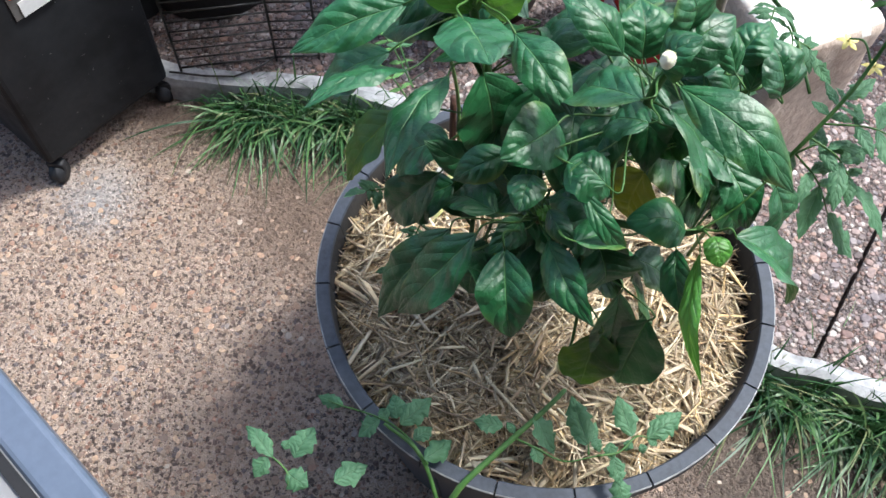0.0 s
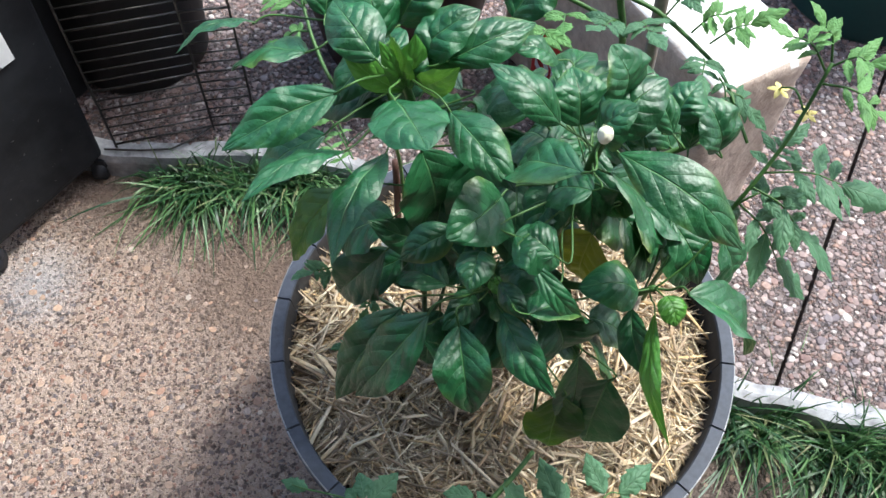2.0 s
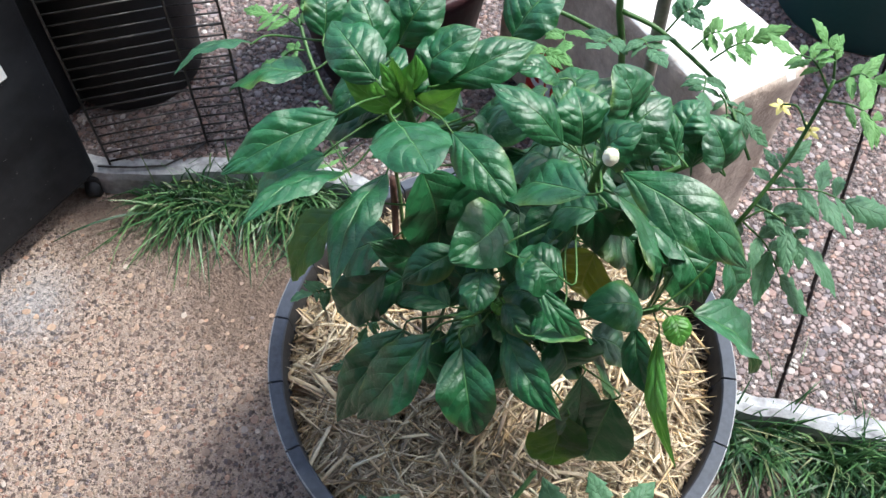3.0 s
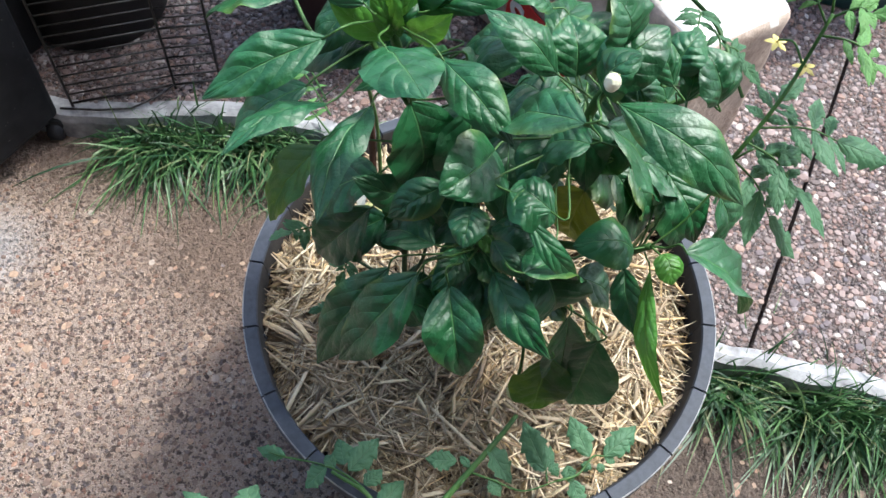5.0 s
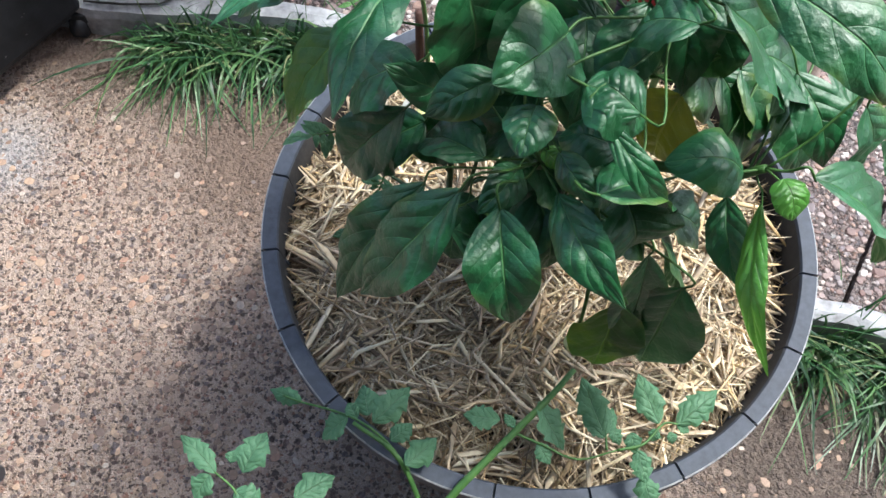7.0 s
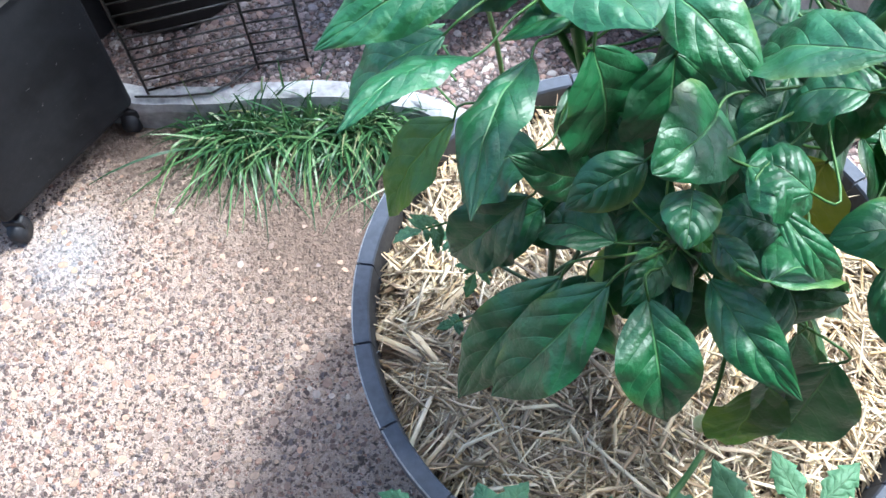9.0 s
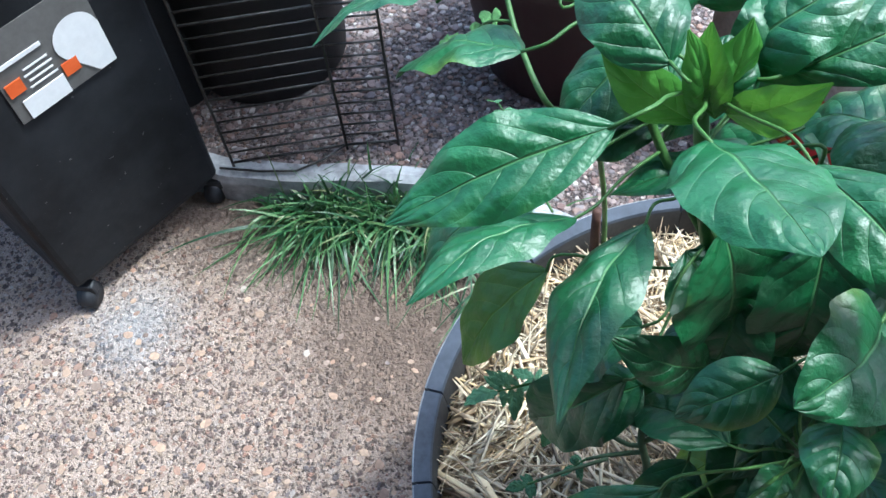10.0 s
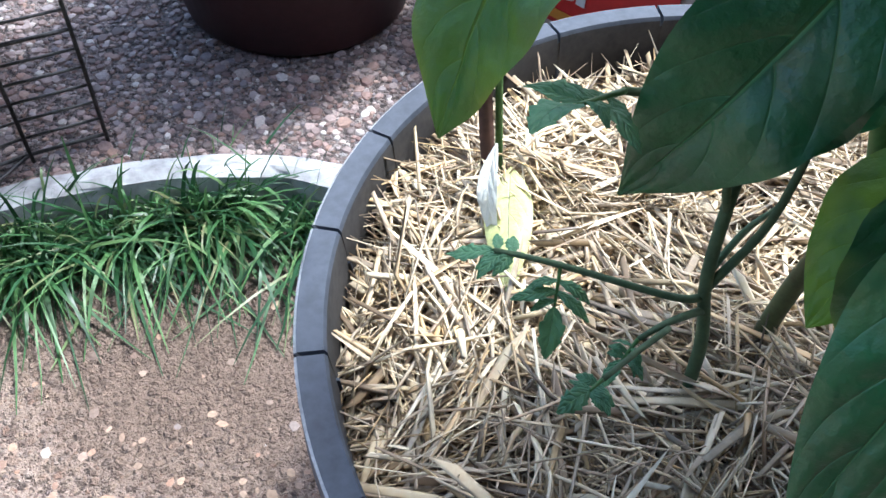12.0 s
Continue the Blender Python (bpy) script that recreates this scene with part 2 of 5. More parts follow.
def aggregate_base(name, cement, stones, stain, pit_shade, band_tone=None):
    """Worn cement with stones of two sizes showing in it, pits, sandy grain and broad stains; a browner band lies along
    the grass.
    """
    k = Mat(name, 0.85)
    vec = k.coords()
    broad, grain, mid = k.noise(4.0, 5, vec=vec), k.noise(420, 3, vec=vec), k.noise(125, 2, 0.5, vec=vec)
    warp = k.node("ShaderNodeTexNoise", Scale=150.0, Detail=2.0)
    k.link(vec, warp.inputs["Vector"])
    moved = k.node("ShaderNodeVectorMath")
    moved.operation = "MULTIPLY_ADD"
    k.link(warp.outputs["Color"], moved.inputs[0])
    moved.inputs[1].default_value = (0.008, 0.008, 0.008)
    k.link(vec, moved.inputs[2])
    c = k.ramp(grain, [(0.30, tuple(q * 0.62 for q in cement)), (0.70, tuple(min(1, q * 1.25) for q in cement))])
    height = grain
    for scale, cover in ((250.0, 0.62), (112.0, 0.55)):
        cell = k.node("ShaderNodeTexVoronoi", Scale=scale)
        k.link(moved.outputs[0], cell.inputs["Vector"])
        tone = k.node("ShaderNodeSeparateColor")
        k.link(cell.outputs["Color"], tone.inputs[0])
        body = k.math("MULTIPLY", k.ramp(cell.outputs["Distance"], [(0.42, (1, 1, 1)), (0.62, (0, 0, 0))]), k.math("LESS_THAN", tone.outputs[1], cover))
        hue = k.mix(0.35, k.ramp(tone.outputs[0], stones, True), k.ramp(grain, [(0.3, (0.2, 0.2, 0.2)), (0.7, (0.8, 0.8, 0.8))]), "OVERLAY")
        c = k.mix(body, c, hue)
        height = k.math("MULTIPLY_ADD", body, 0.8, height)
    # Pits get their shade in the colour as well as in the relief.
    pits = k.math("MULTIPLY", k.ramp(mid, [(0.58, (0, 0, 0)), (0.63, (1, 1, 1))]), 0.80)
    c = k.mix(pits, c, pit_shade)
    c = k.mix(k.ramp(broad, [(0.42, (0, 0, 0)), (0.72, (0.45, 0.45, 0.45))]), c, stain)
    if band_tone:
        sep = k.node("ShaderNodeSeparateXYZ")
        k.link(vec, sep.inputs[0])
        # Browner band along the grass.
        along = k.math("MULTIPLY_ADD", sep.outputs[0], 0.55, sep.outputs[1])
        soft = k.math("MULTIPLY_ADD", broad, 0.45, along)
        c = k.mix(k.ramp(k.math("MULTIPLY", soft, 0.4), [(0.385, (0, 0, 0)), (0.44, (0.75, 0.75, 0.75)), (0.62, (0.75, 0.75, 0.75)), (0.80, (0, 0, 0))]), c, k.mix(k.noise(180, 4, vec=vec), band_tone, stain))
        # Two darker brown patches: behind the planter's left, and at the front right.
        for place, inner, outer, most, soil in (((-0.18, 0.97, 0.0), 0.24, 0.36, 0.75, ((0.10, 0.066, 0.050), (0.29, 0.205, 0.155))), ((0.78, 0.50, 0.0), 0.42, 0.62, 0.80, ((0.075, 0.058, 0.047), (0.15, 0.118, 0.10)))):
            patch = k.node("ShaderNodeVectorMath")
            patch.operation = "DISTANCE"
            k.link(vec, patch.inputs[0])
            patch.inputs[1].default_value = place
            spread = k.math("MULTIPLY_ADD", broad, 0.22, k.math("MULTIPLY_ADD", mid, 0.08, patch.outputs["Value"]))
            c = k.mix(k.ramp(spread, [(inner, (most, most, most)), (outer, (0, 0, 0))]), c, k.mix(k.noise(110, 4, vec=vec), *soil))
        far = k.node("ShaderNodeVectorMath")
        far.operation = "DISTANCE"
        k.link(vec, far.inputs[0])
        far.inputs[1].default_value = (-0.605, 0.99, 0.0)
        edge = k.math("MULTIPLY_ADD", mid, 0.10, k.math("MULTIPLY_ADD", broad, 0.06, far.outputs["Value"]))
        c = k.mix(k.ramp(edge, [(0.10, (0.55, 0.55, 0.55)), (0.19, (0, 0, 0))]), c, (0.50, 0.51, 0.53))
    k.color(c)
    k.bump(k.math("SUBTRACT", height, pits), 1.0, 0.006)
    return k.m


def pebble_skin(name, stops, single=False):
    """Stones of many tones; single: each stone is an object of its own, one unit across."""
    k = Mat(name, 0.7)
    c = k.ramp(k.object_random() if single else k.island(), stops)
    n = k.noise(3 if single else 300, 4)
    c = k.mix(0.4, c, k.ramp(n, [(0.3, (0.25, 0.25, 0.25)), (0.7, (0.75, 0.75, 0.75))]), "OVERLAY")
    k.color(c)
    k.bump(n, 0.4, 0.001)
    return k.m


TAN = [(0.0, (0.50, 0.37, 0.275)), (0.16, (0.12, 0.085, 0.075)), (0.28, (0.42, 0.29, 0.22)), (0.44, (0.22, 0.15, 0.13)), (0.56, (0.56, 0.43, 0.34)), (0.74, (0.38, 0.215, 0.155)), (0.82, (0.20, 0.165, 0.165)), (0.91, (0.54, 0.44, 0.38))]
PINK = [(0.0, (0.30, 0.24, 0.22)), (0.16, (0.09, 0.07, 0.066)), (0.34, (0.24, 0.165, 0.14)), (0.48, (0.13, 0.105, 0.105)), (0.64, (0.36, 0.315, 0.30)), (0.78, (0.27, 0.175, 0.135)), (0.88, (0.17, 0.15, 0.16)), (0.96, (0.42, 0.40, 0.39))]
concrete = aggregate_base("aggregate_concrete", (0.53, 0.41, 0.335), TAN, (0.36, 0.268, 0.22), (0.07, 0.05, 0.042), (0.16, 0.108, 0.076))
concrete_slab = aggregate_base("aggregate_slab", (0.24, 0.195, 0.185), PINK, (0.19, 0.155, 0.15), (0.05, 0.042, 0.04))
TAN_STONES = [(0.0, (0.36, 0.255, 0.18)), (0.12, (0.22, 0.15, 0.11)), (0.24, (0.40, 0.285, 0.20)), (0.34, (0.25, 0.165, 0.12)),
              (0.46, (0.15, 0.108, 0.09)), (0.58, (0.36, 0.255, 0.18)), (0.68, (0.30, 0.175, 0.12)), (0.78, (0.18, 0.13, 0.105)), (0.88, (0.36, 0.255, 0.185)), (0.95, (0.17, 0.14, 0.135)), (0.998, (0.48, 0.41, 0.34))]
PINK_STONES = [(0.0, (0.29, 0.225, 0.21)), (0.14, (0.14, 0.082, 0.074)), (0.27, (0.33, 0.265, 0.25)), (0.40, (0.09, 0.07, 0.07)),
              (0.52, (0.24, 0.155, 0.135)), (0.64, (0.33, 0.285, 0.28)), (0.75, (0.135, 0.115, 0.128)), (0.87, (0.29, 0.185, 0.145)), (0.99, (0.48, 0.45, 0.43))]
pebbles_tan, stone_tan = pebble_skin("tan_stones", TAN_STONES), pebble_skin("tan_stone", TAN_STONES, True)
pebbles_pink, stone_pink = pebble_skin("pink_stones", PINK_STONES), pebble_skin("pink_stone", PINK_STONES, True)
edging_mat = plain("weathered_edging", (0.19, 0.192, 0.20), (0.52, 0.535, 0.56), 11, 0.85, bump=0.6, distance=0.003)


def strand_skin(name, stops, rough, through=0.0):
    k = Mat(name, rough)
    c = k.ramp(k.island(), stops)
    k.color(k.mix(0.35, c, k.ramp(k.noise(160, 3), [(0.3, (0.3, 0.3, 0.3)), (0.7, (0.7, 0.7, 0.7))]), "OVERLAY"))
    if through:
        t = k.node("ShaderNodeBsdfTranslucent")
        k.link(c, t.inputs["Color"])
        s = k.node("ShaderNodeMixShader", Fac=through)
        k.link(k.bsdf.outputs[0], s.inputs[1])
        k.link(t.outputs[0], s.inputs[2])
        k.link(s.outputs[0], k.nodes["Material Output"].inputs[0])
    return k.m


straw_mat = strand_skin("straw", [(0.0, (0.60, 0.46, 0.28)), (0.12, (0.80, 0.66, 0.43)), (0.24, (0.22, 0.145, 0.085)), (0.38, (0.90, 0.79, 0.57)), (0.50, (0.42, 0.31, 0.20)), (0.62, (0.66, 0.47, 0.24)), (0.74, (0.085, 0.056, 0.034)), (0.86, (0.70, 0.58, 0.41)), (1.0, (0.26, 0.18, 0.11))], 0.45, 0.06)
grass_mat = strand_skin("grass", [(0.0, (0.016, 0.055, 0.022)), (0.3, (0.028, 0.088, 0.033)), (0.6, (0.058, 0.145, 0.048)), (0.85, (0.115, 0.23, 0.082)), (1.0, (0.24, 0.25, 0.13))], 0.42, 0.25)


def bag_skin():
    """Creased brown-and-cream sheet, its cream lifted towards white for the sunlit top."""
    k = Mat("sunlit_wrap_top", 0.42)
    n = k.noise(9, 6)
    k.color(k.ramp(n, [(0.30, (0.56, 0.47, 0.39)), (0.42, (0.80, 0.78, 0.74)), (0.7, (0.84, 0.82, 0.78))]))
    k.bump(k.noise(22, 4), 0.6, 0.008)
    return k.m


bag_mat = bag_skin()
# Sides: mottled tan of their own, with the side's shading put into the tone.
bag_side = plain("tan_shaded_side", (0.36, 0.27, 0.215), (0.66, 0.55, 0.46), 13, 0.5, bump=0.8, distance=0.010)


# ---- building helpers ----
def mesh_of(name, verts, faces, material, uvs=None, smooth=True):
    me = bpy.data.meshes.new(name)
    me.from_pydata([tuple(v) for v in verts], [], faces)
    if uvs is not None:
        layer = me.uv_layers.new(name="UVMap")
        index = np.empty(len(me.loops), dtype=np.int32)
        me.loops.foreach_get("vertex_index", index)
        layer.data.foreach_set("uv", np.asarray(uvs, dtype=np.float32)[index].ravel())
    me.polygons.foreach_set("use_smooth", [smooth] * len(me.polygons))
    me.materials.append(material)
    me.update()
    return me


def thing(name, label, category, base=(0, 0, 0), rz=0, group="", kind=""):
    """A top-level Empty at the thing's base."""
    ob = new(name)
    ob.matrix_basis = pose(*base, 0, 0, rz)
    ob.empty_display_size = 0.05
    return tagged(ob, label, category, group, kind)


def root_of(ob):
    while ob.parent:
        ob = ob.parent
    return ob


def put(name, me, parent, label="", here=None):
    """Links a mesh as one part. here: its place in the thing's own metres; else the mesh is in world metres and is brought back to the thing's base."""
    ob = new(name, me)
    ob.parent = parent
    if here is not None:
        ob.matrix_basis = here
    elif parent.parent is None:
        ob.matrix_basis = root_of(parent).matrix_basis.inverted()
    if label:
        ob["label"] = label
    return ob


def part(name, bm, material, parent, label="", smooth=False, here=Matrix()):
    me = bpy.data.meshes.new(name)
    for f in bm.faces:
        f.smooth = smooth
    bm.to_mesh(me)
    bm.free()
    me.materials.append(material)
    return put(name, me, parent, label, here)


def box_bm(sx, sy, sz, bevel=0.0, segments=2, centre=(0, 0, 0)):
    bm = bmesh.new()
    bmesh.ops.create_cube(bm, size=1, matrix=Matrix.Translation(centre) @ Matrix.Diagonal((sx, sy, sz, 1)))
    if bevel:
        bmesh.ops.bevel(bm, geom=bm.edges[:], offset=bevel, segments=segments, profile=0.5, affect="EDGES")
    return bm


def lathe(rings, steps=64):
    """Verts and faces of a turned body. rings: (radius, z)."""
    verts, faces = [], []
    for r, z in rings:
        for i in range(steps):
            a = 2 * math.pi * i / steps
            verts.append((r * math.cos(a), r * math.sin(a), z))
    for j in range(len(rings) - 1):
        for i in range(steps):
            k = (i + 1) % steps
            faces.append((j * steps + i, j * steps + k, (j + 1) * steps + k, (j + 1) * steps + i))
    return verts, faces


def smooth_line(points, steps=5):
    """A Catmull-Rom line through the points."""
    p = [Vector(q) for q in points]
    if len(p) < 3:
        return [p[0].lerp(p[1], i / steps) for i in range(steps + 1)]
    p = [p[0] * 2 - p[1]] + p + [p[-1] * 2 - p[-2]]
    out = []
    for i in range(1, len(p) - 2):
        for s in range(steps):
            t = s / steps
            out.append(0.5 * (2 * p[i] + (p[i + 1] - p[i - 1]) * t + (2 * p[i - 1] - 5 * p[i] + 4 * p[i + 1] - p[i + 2]) * t * t
                              + (3 * p[i] - p[i - 1] - 3 * p[i + 1] + p[i + 2]) * t ** 3))
    return out + [p[-2]]


def tube_data(points, r0, r1, sides=7, steps=5):
    line = smooth_line(points, steps)
    verts, faces = [], []
    for i, q in enumerate(line):
        ahead = (line[min(i + 1, len(line) - 1)] - line[max(i - 1, 0)]).normalized()
        a = ahead.orthogonal().normalized() if i == 0 else (a - ahead * a.dot(ahead)).normalized()
        b = ahead.cross(a)
        r = r0 + (r1 - r0) * i / (len(line) - 1)
        for s in range(sides):
            w = 2 * math.pi * s / sides
            verts.append(q + (a * math.cos(w) + b * math.sin(w)) * r)
    for i in range(len(line) - 1):
        for s in range(sides):
            k = (s + 1) % sides
            faces.append((i * sides + s, i * sides + k, (i + 1) * sides + k, (i + 1) * sides + s))
    n = len(verts)
    faces.append(tuple(range(sides))[::-1])
    faces.append(tuple(range(n - sides, n)))
    return verts, faces


def tube(name, points, r0, r1, material, parent, label="", sides=7, steps=5, here=None):
    v, f = tube_data(points, r0, r1, sides, steps)
    return put(name, mesh_of(name, v, f, material), parent, label, here)


# ---- ground, slab, edging ----
POT = Vector((0.2026, 0.681, 0.0))
RIM_Z, RIM_OUT, RIM_IN = 0.378, 0.307, 0.288
SLAB_Z = 0.066
EDGE = [(-3.0, 1.75), (-1.2, 1.42), (-0.70, 1.30), (-0.47, 1.258), (-0.30, 1.247), (-0.155, 1.243), (-0.074, 1.223), (0.03, 1.176), (0.20, 1.06), (0.42, 0.865),
        (0.62, 0.729), (0.69, 0.706), (0.80, 0.674), (1.2, 0.58), (3.0, 0.20)]


def sheet(name, outline, z, material):
    bm = bmesh.new()
    bm.faces.new([bm.verts.new((x, y, z)) for x, y in outline])
    bmesh.ops.triangulate(bm, faces=bm.faces[:])
    me = bpy.data.meshes.new(name)
    bm.to_mesh(me)
    bm.free()
    me.materials.append(material)
    return new(name, me)


ground = sheet("ground", [(-60, -60), (60, -60), (60, 60), (-60, 60)], 0.0, concrete)
tagged(ground, "tan exposed-aggregate concrete ground with worn cement", "ground", kind="structure")


def slab_mesh():
    """The raised slab behind the edging, cut by a sawn joint."""
    bm = bmesh.new()
    rows = []
    for x, y in EDGE:
        rows.append([bm.verts.new((x, yy, SLAB_Z)) for yy in (y + 0.004, 2.4, 6.0, 14.0)])
    for a, b in zip(rows, rows[1:]):
        for k in range(3):
            bm.faces.new((a[k], b[k], b[k + 1], a[k + 1]))
    at, way = Vector((0.688, 0.722, 0)), Vector((0.391, 0.681, 0)).normalized()
    side = Vector((-way.y, way.x, 0))
    for s in (-0.0035, 0.0035):
        bmesh.ops.bisect_plane(bm, geom=bm.verts[:] + bm.edges[:] + bm.faces[:], plane_co=at + side * s, plane_no=side, clear_inner=False, clear_outer=False)
    bmesh.ops.delete(bm, geom=[f for f in bm.faces if abs((f.calc_center_median() - at).dot(side)) < 0.003], context="FACES")
    walls = [e for e in bm.edges if e.is_boundary and abs((e.verts[0].co - at).dot(side)) < 0.005 and abs((e.verts[1].co - at).dot(side)) < 0.005]
    made = bmesh.ops.extrude_edge_only(bm, edges=walls)["geom"]
    for q in made:
        if isinstance(q, bmesh.types.BMVert):
            q.co.z -= 0.055
    bmesh.ops.recalc_face_normals(bm, faces=bm.faces[:])
    me = bpy.data.meshes.new("slab")
    bm.to_mesh(me)
    bm.free()
    me.materials.append(concrete_slab)
    return me


slab = tagged(new("pavement", slab_mesh()), "raised pinkish exposed-aggregate slab with a dark joint", "pavement", kind="structure")


def sky_block_wall():
    """A plain unseen wall and roof added behind the viewer to block the sky."""
    bm = bmesh.new()
    bmesh.ops.create_cube(bm, size=1, matrix=Matrix.Translation((0, -2.70, 1.2125)) @ Matrix.Diagonal((9.0, 0.2, 2.425, 1)))
    bmesh.ops.create_cube(bm, size=1, matrix=Matrix.Translation((0, -1.40, 2.48)) @ Matrix.Diagonal((9.4, 2.9, 0.10, 1)))
    me = bpy.data.meshes.new("unseen_wall")
    bm.to_mesh(me)
    bm.free()
    me.materials.append(wall_paint)
    return tagged(new("unseen_wall", me), "unseen plain brown wall and deep roof added to block the sky", "wall", kind="structure")


sky_block_wall()


def edging_mesh():
    """A rough weathered board along the slab's front edge, a little proud and wavy."""
    line = smooth_line([(x, y, 0) for x, y in EDGE], 10)
    verts, faces = [], []
    for i, p in enumerate(line):
        d = (line[min(i + 1, len(line) - 1)] - line[max(i - 1, 0)]).normalized()
        n = Vector((d.y, -d.x, 0))
        wob = noise.noise(p * 15) * 0.006
        up = noise.noise(p * 14 + Vector((3, 0, 0))) * 0.004
        thick = 0.021 + 0.007 * noise.noise(p * 11)
        for off, z in ((-0.013, 0.0), (-0.013, SLAB_Z + 0.003 + up), (thick * 0.3, SLAB_Z + 0.005 + up), (thick, SLAB_Z - 0.001 + up), (thick + 0.003, SLAB_Z - 0.02), (thick + 0.002, 0.0)):
            q = p + n * (off + wob)
            verts.append(Vector((q.x, q.y, z)))
    k = 6
    for i in range(len(line) - 1):
        for s in range(k - 1):
            faces.append((i * k + s, i * k + s + 1, (i + 1) * k + s + 1, (i + 1) * k + s))
    return mesh_of("edging", verts, faces, edging_mat, smooth=False)


tagged(new("trim", edging_mesh()), "weathered pale grey edging board along the slab", "edging", kind="structure")


def stone_mesh(name, material, centres, sizes, z, seed, flat=0.75):
    """Many small rounded stones set into cement, joined. Each is a low dome with an uneven outline."""
    rng = np.random.default_rng(seed)
    n, ring = len(centres), 6
    ang = np.linspace(0, 2 * np.pi, ring, endpoint=False)[None] + rng.uniform(0, 6.28, (n, 1))
    wob = rng.uniform(0.75, 1.2, (n, ring))
    stretch = rng.uniform(0.65, 1.0, n)[:, None]
    turn = rng.uniform(0, np.pi, n)[:, None]
    out = np.zeros((n, ring * 2 + 1, 3))
    for j, (rr, zz) in enumerate(((1.0, -0.25), (0.72, 0.30))):
        x, y = np.cos(ang) * wob * rr, np.sin(ang) * wob * rr * stretch
        out[:, j * ring:(j + 1) * ring, 0] = x * np.cos(turn) - y * np.sin(turn)
        out[:, j * ring:(j + 1) * ring, 1] = x * np.sin(turn) + y * np.cos(turn)
        out[:, j * ring:(j + 1) * ring, 2] = zz + rng.uniform(-0.06, 0.06, (n, ring))
    out[:, -1, 2] = 0.42
    out[:, -1, :2] = rng.uniform(-0.15, 0.15, (n, 2))
    out *= sizes[:, None, None] * 0.5
    out[:, :, 2] *= flat
    out[:, :, 0] += centres[:, 0:1]
    out[:, :, 1] += centres[:, 1:2]
    out[:, :, 2] += z
    one = []
    for i in range(ring):
        k = (i + 1) % ring
        one += [(i, k, ring + k), (i, ring + k, ring + i), (ring + i, ring + k, 2 * ring)]
    faces = (np.array(one)[None] + (np.arange(n) * (ring * 2 + 1))[:, None, None]).reshape(-1, 3)
    me = bpy.data.meshes.new(name)
    me.vertices.add(out.shape[0] * out.shape[1])
    me.vertices.foreach_set("co", out.astype(np.float32).ravel())
    me.loops.add(faces.size)
    me.polygons.add(len(faces))
    me.loops.foreach_set("vertex_index", faces.astype(np.int32).ravel())
    me.polygons.foreach_set("loop_start", np.arange(0, faces.size, 3, dtype=np.int32))
    me.polygons.foreach_set("use_smooth", np.zeros(len(faces), dtype=bool))
    me.update(calc_edges=True)
    me.validate()
    me.materials.append(material)
    return me


def lay_stones(name, mixed, lone, parent, label, centres, sizes, z, seed, flat, stretch):
    """The 300 largest stones inside the stretch (x0, x1, y0, y1) are pieces of the parent; all others are joined."""
    x0, x1, y0, y1 = stretch
    inside = (centres[:, 0] > x0) & (centres[:, 0] < x1) & (centres[:, 1] > y0) & (centres[:, 1] < y1)
    chosen = np.argsort(np.where(inside, -sizes, 1.0))[:300]
    rest = np.ones(len(centres), dtype=bool)
    rest[chosen] = False
    tagged(new(name, stone_mesh(name, mixed, centres[rest], sizes[rest], z, seed, flat)), label, "stones", kind="stuff")
    shapes = [stone_mesh("stone", lone, np.zeros((1, 2)), np.ones(1), 0.0, seed + 10 + k, flat) for k in range(14)]
    dice = random.Random(seed)
    for i in chosen:
        turn = Matrix.Rotation(dice.uniform(0, 6.28), 4, "Z")
        put("stone", shapes[dice.randrange(14)], parent, "", Matrix.Translation((*centres[i], z)) @ turn @ Matrix.Scale(float(sizes[i]), 4))


def scatter(x0, x1, y0, y1, pitch, seed, keep):
    """Jittered grid of places."""
    rng = np.random.default_rng(seed)
    gx, gy = np.meshgrid(np.arange(x0, x1, pitch), np.arange(y0, y1, pitch))
    p = np.stack([gx.ravel(), gy.ravel()], 1) + rng.uniform(-0.55, 0.55, (gx.size, 2)) * pitch
    return p[keep(p)]


EX, EY = np.array([p[0] for p in EDGE]), np.array([p[1] for p in EDGE])
near = scatter(-1.25, 1.1, 0.15, 1.4, 0.0145, 1, lambda p: (p[:, 1] < np.interp(p[:, 0], EX, EY) - 0.02) & (np.hypot(p[:, 0] - POT.x, p[:, 1] - POT.y) > 0.24) & (((p[:, 0] < 0.42) & ((p[:, 0] < -0.62) | (p[:, 1] < np.interp(p[:, 0], EX, EY) - 0.30))) | (np.sin(p[:, 0] * 9000) > 0.6)))
rng = np.random.default_rng(5)
lay_stones("ground_stones", pebbles_tan, stone_tan, ground, "small tan brown and grey stones set in worn concrete", near,
           np.clip(rng.lognormal(math.log(0.0080), 0.46, len(near)), 0.003, 0.021), -0.0004, 2, 0.24, (-0.60, -0.08, 0.40, 0.95))
far = scatter(-0.95, 1.75, 0.45, 2.1, 0.0098, 3, lambda p: p[:, 1] > np.interp(p[:, 0], EX, EY) + 0.008)
ja, jw = np.array((0.688, 0.722)), np.array((0.4979, 0.8672))
off = np.abs((far[:, 0] - ja[0]) * -jw[1] + (far[:, 1] - ja[1]) * jw[0])
far = far[off > 0.007]
lay_stones("slab_stones", pebbles_pink, stone_pink, slab, "pinkish and grey pebbles set in the raised slab", far,
           np.clip(rng.lognormal(math.log(0.0095), 0.40, len(far)), 0.004, 0.024), SLAB_Z + 0.0008, 4, 0.55, (0.50, 0.95, 0.70, 1.15))


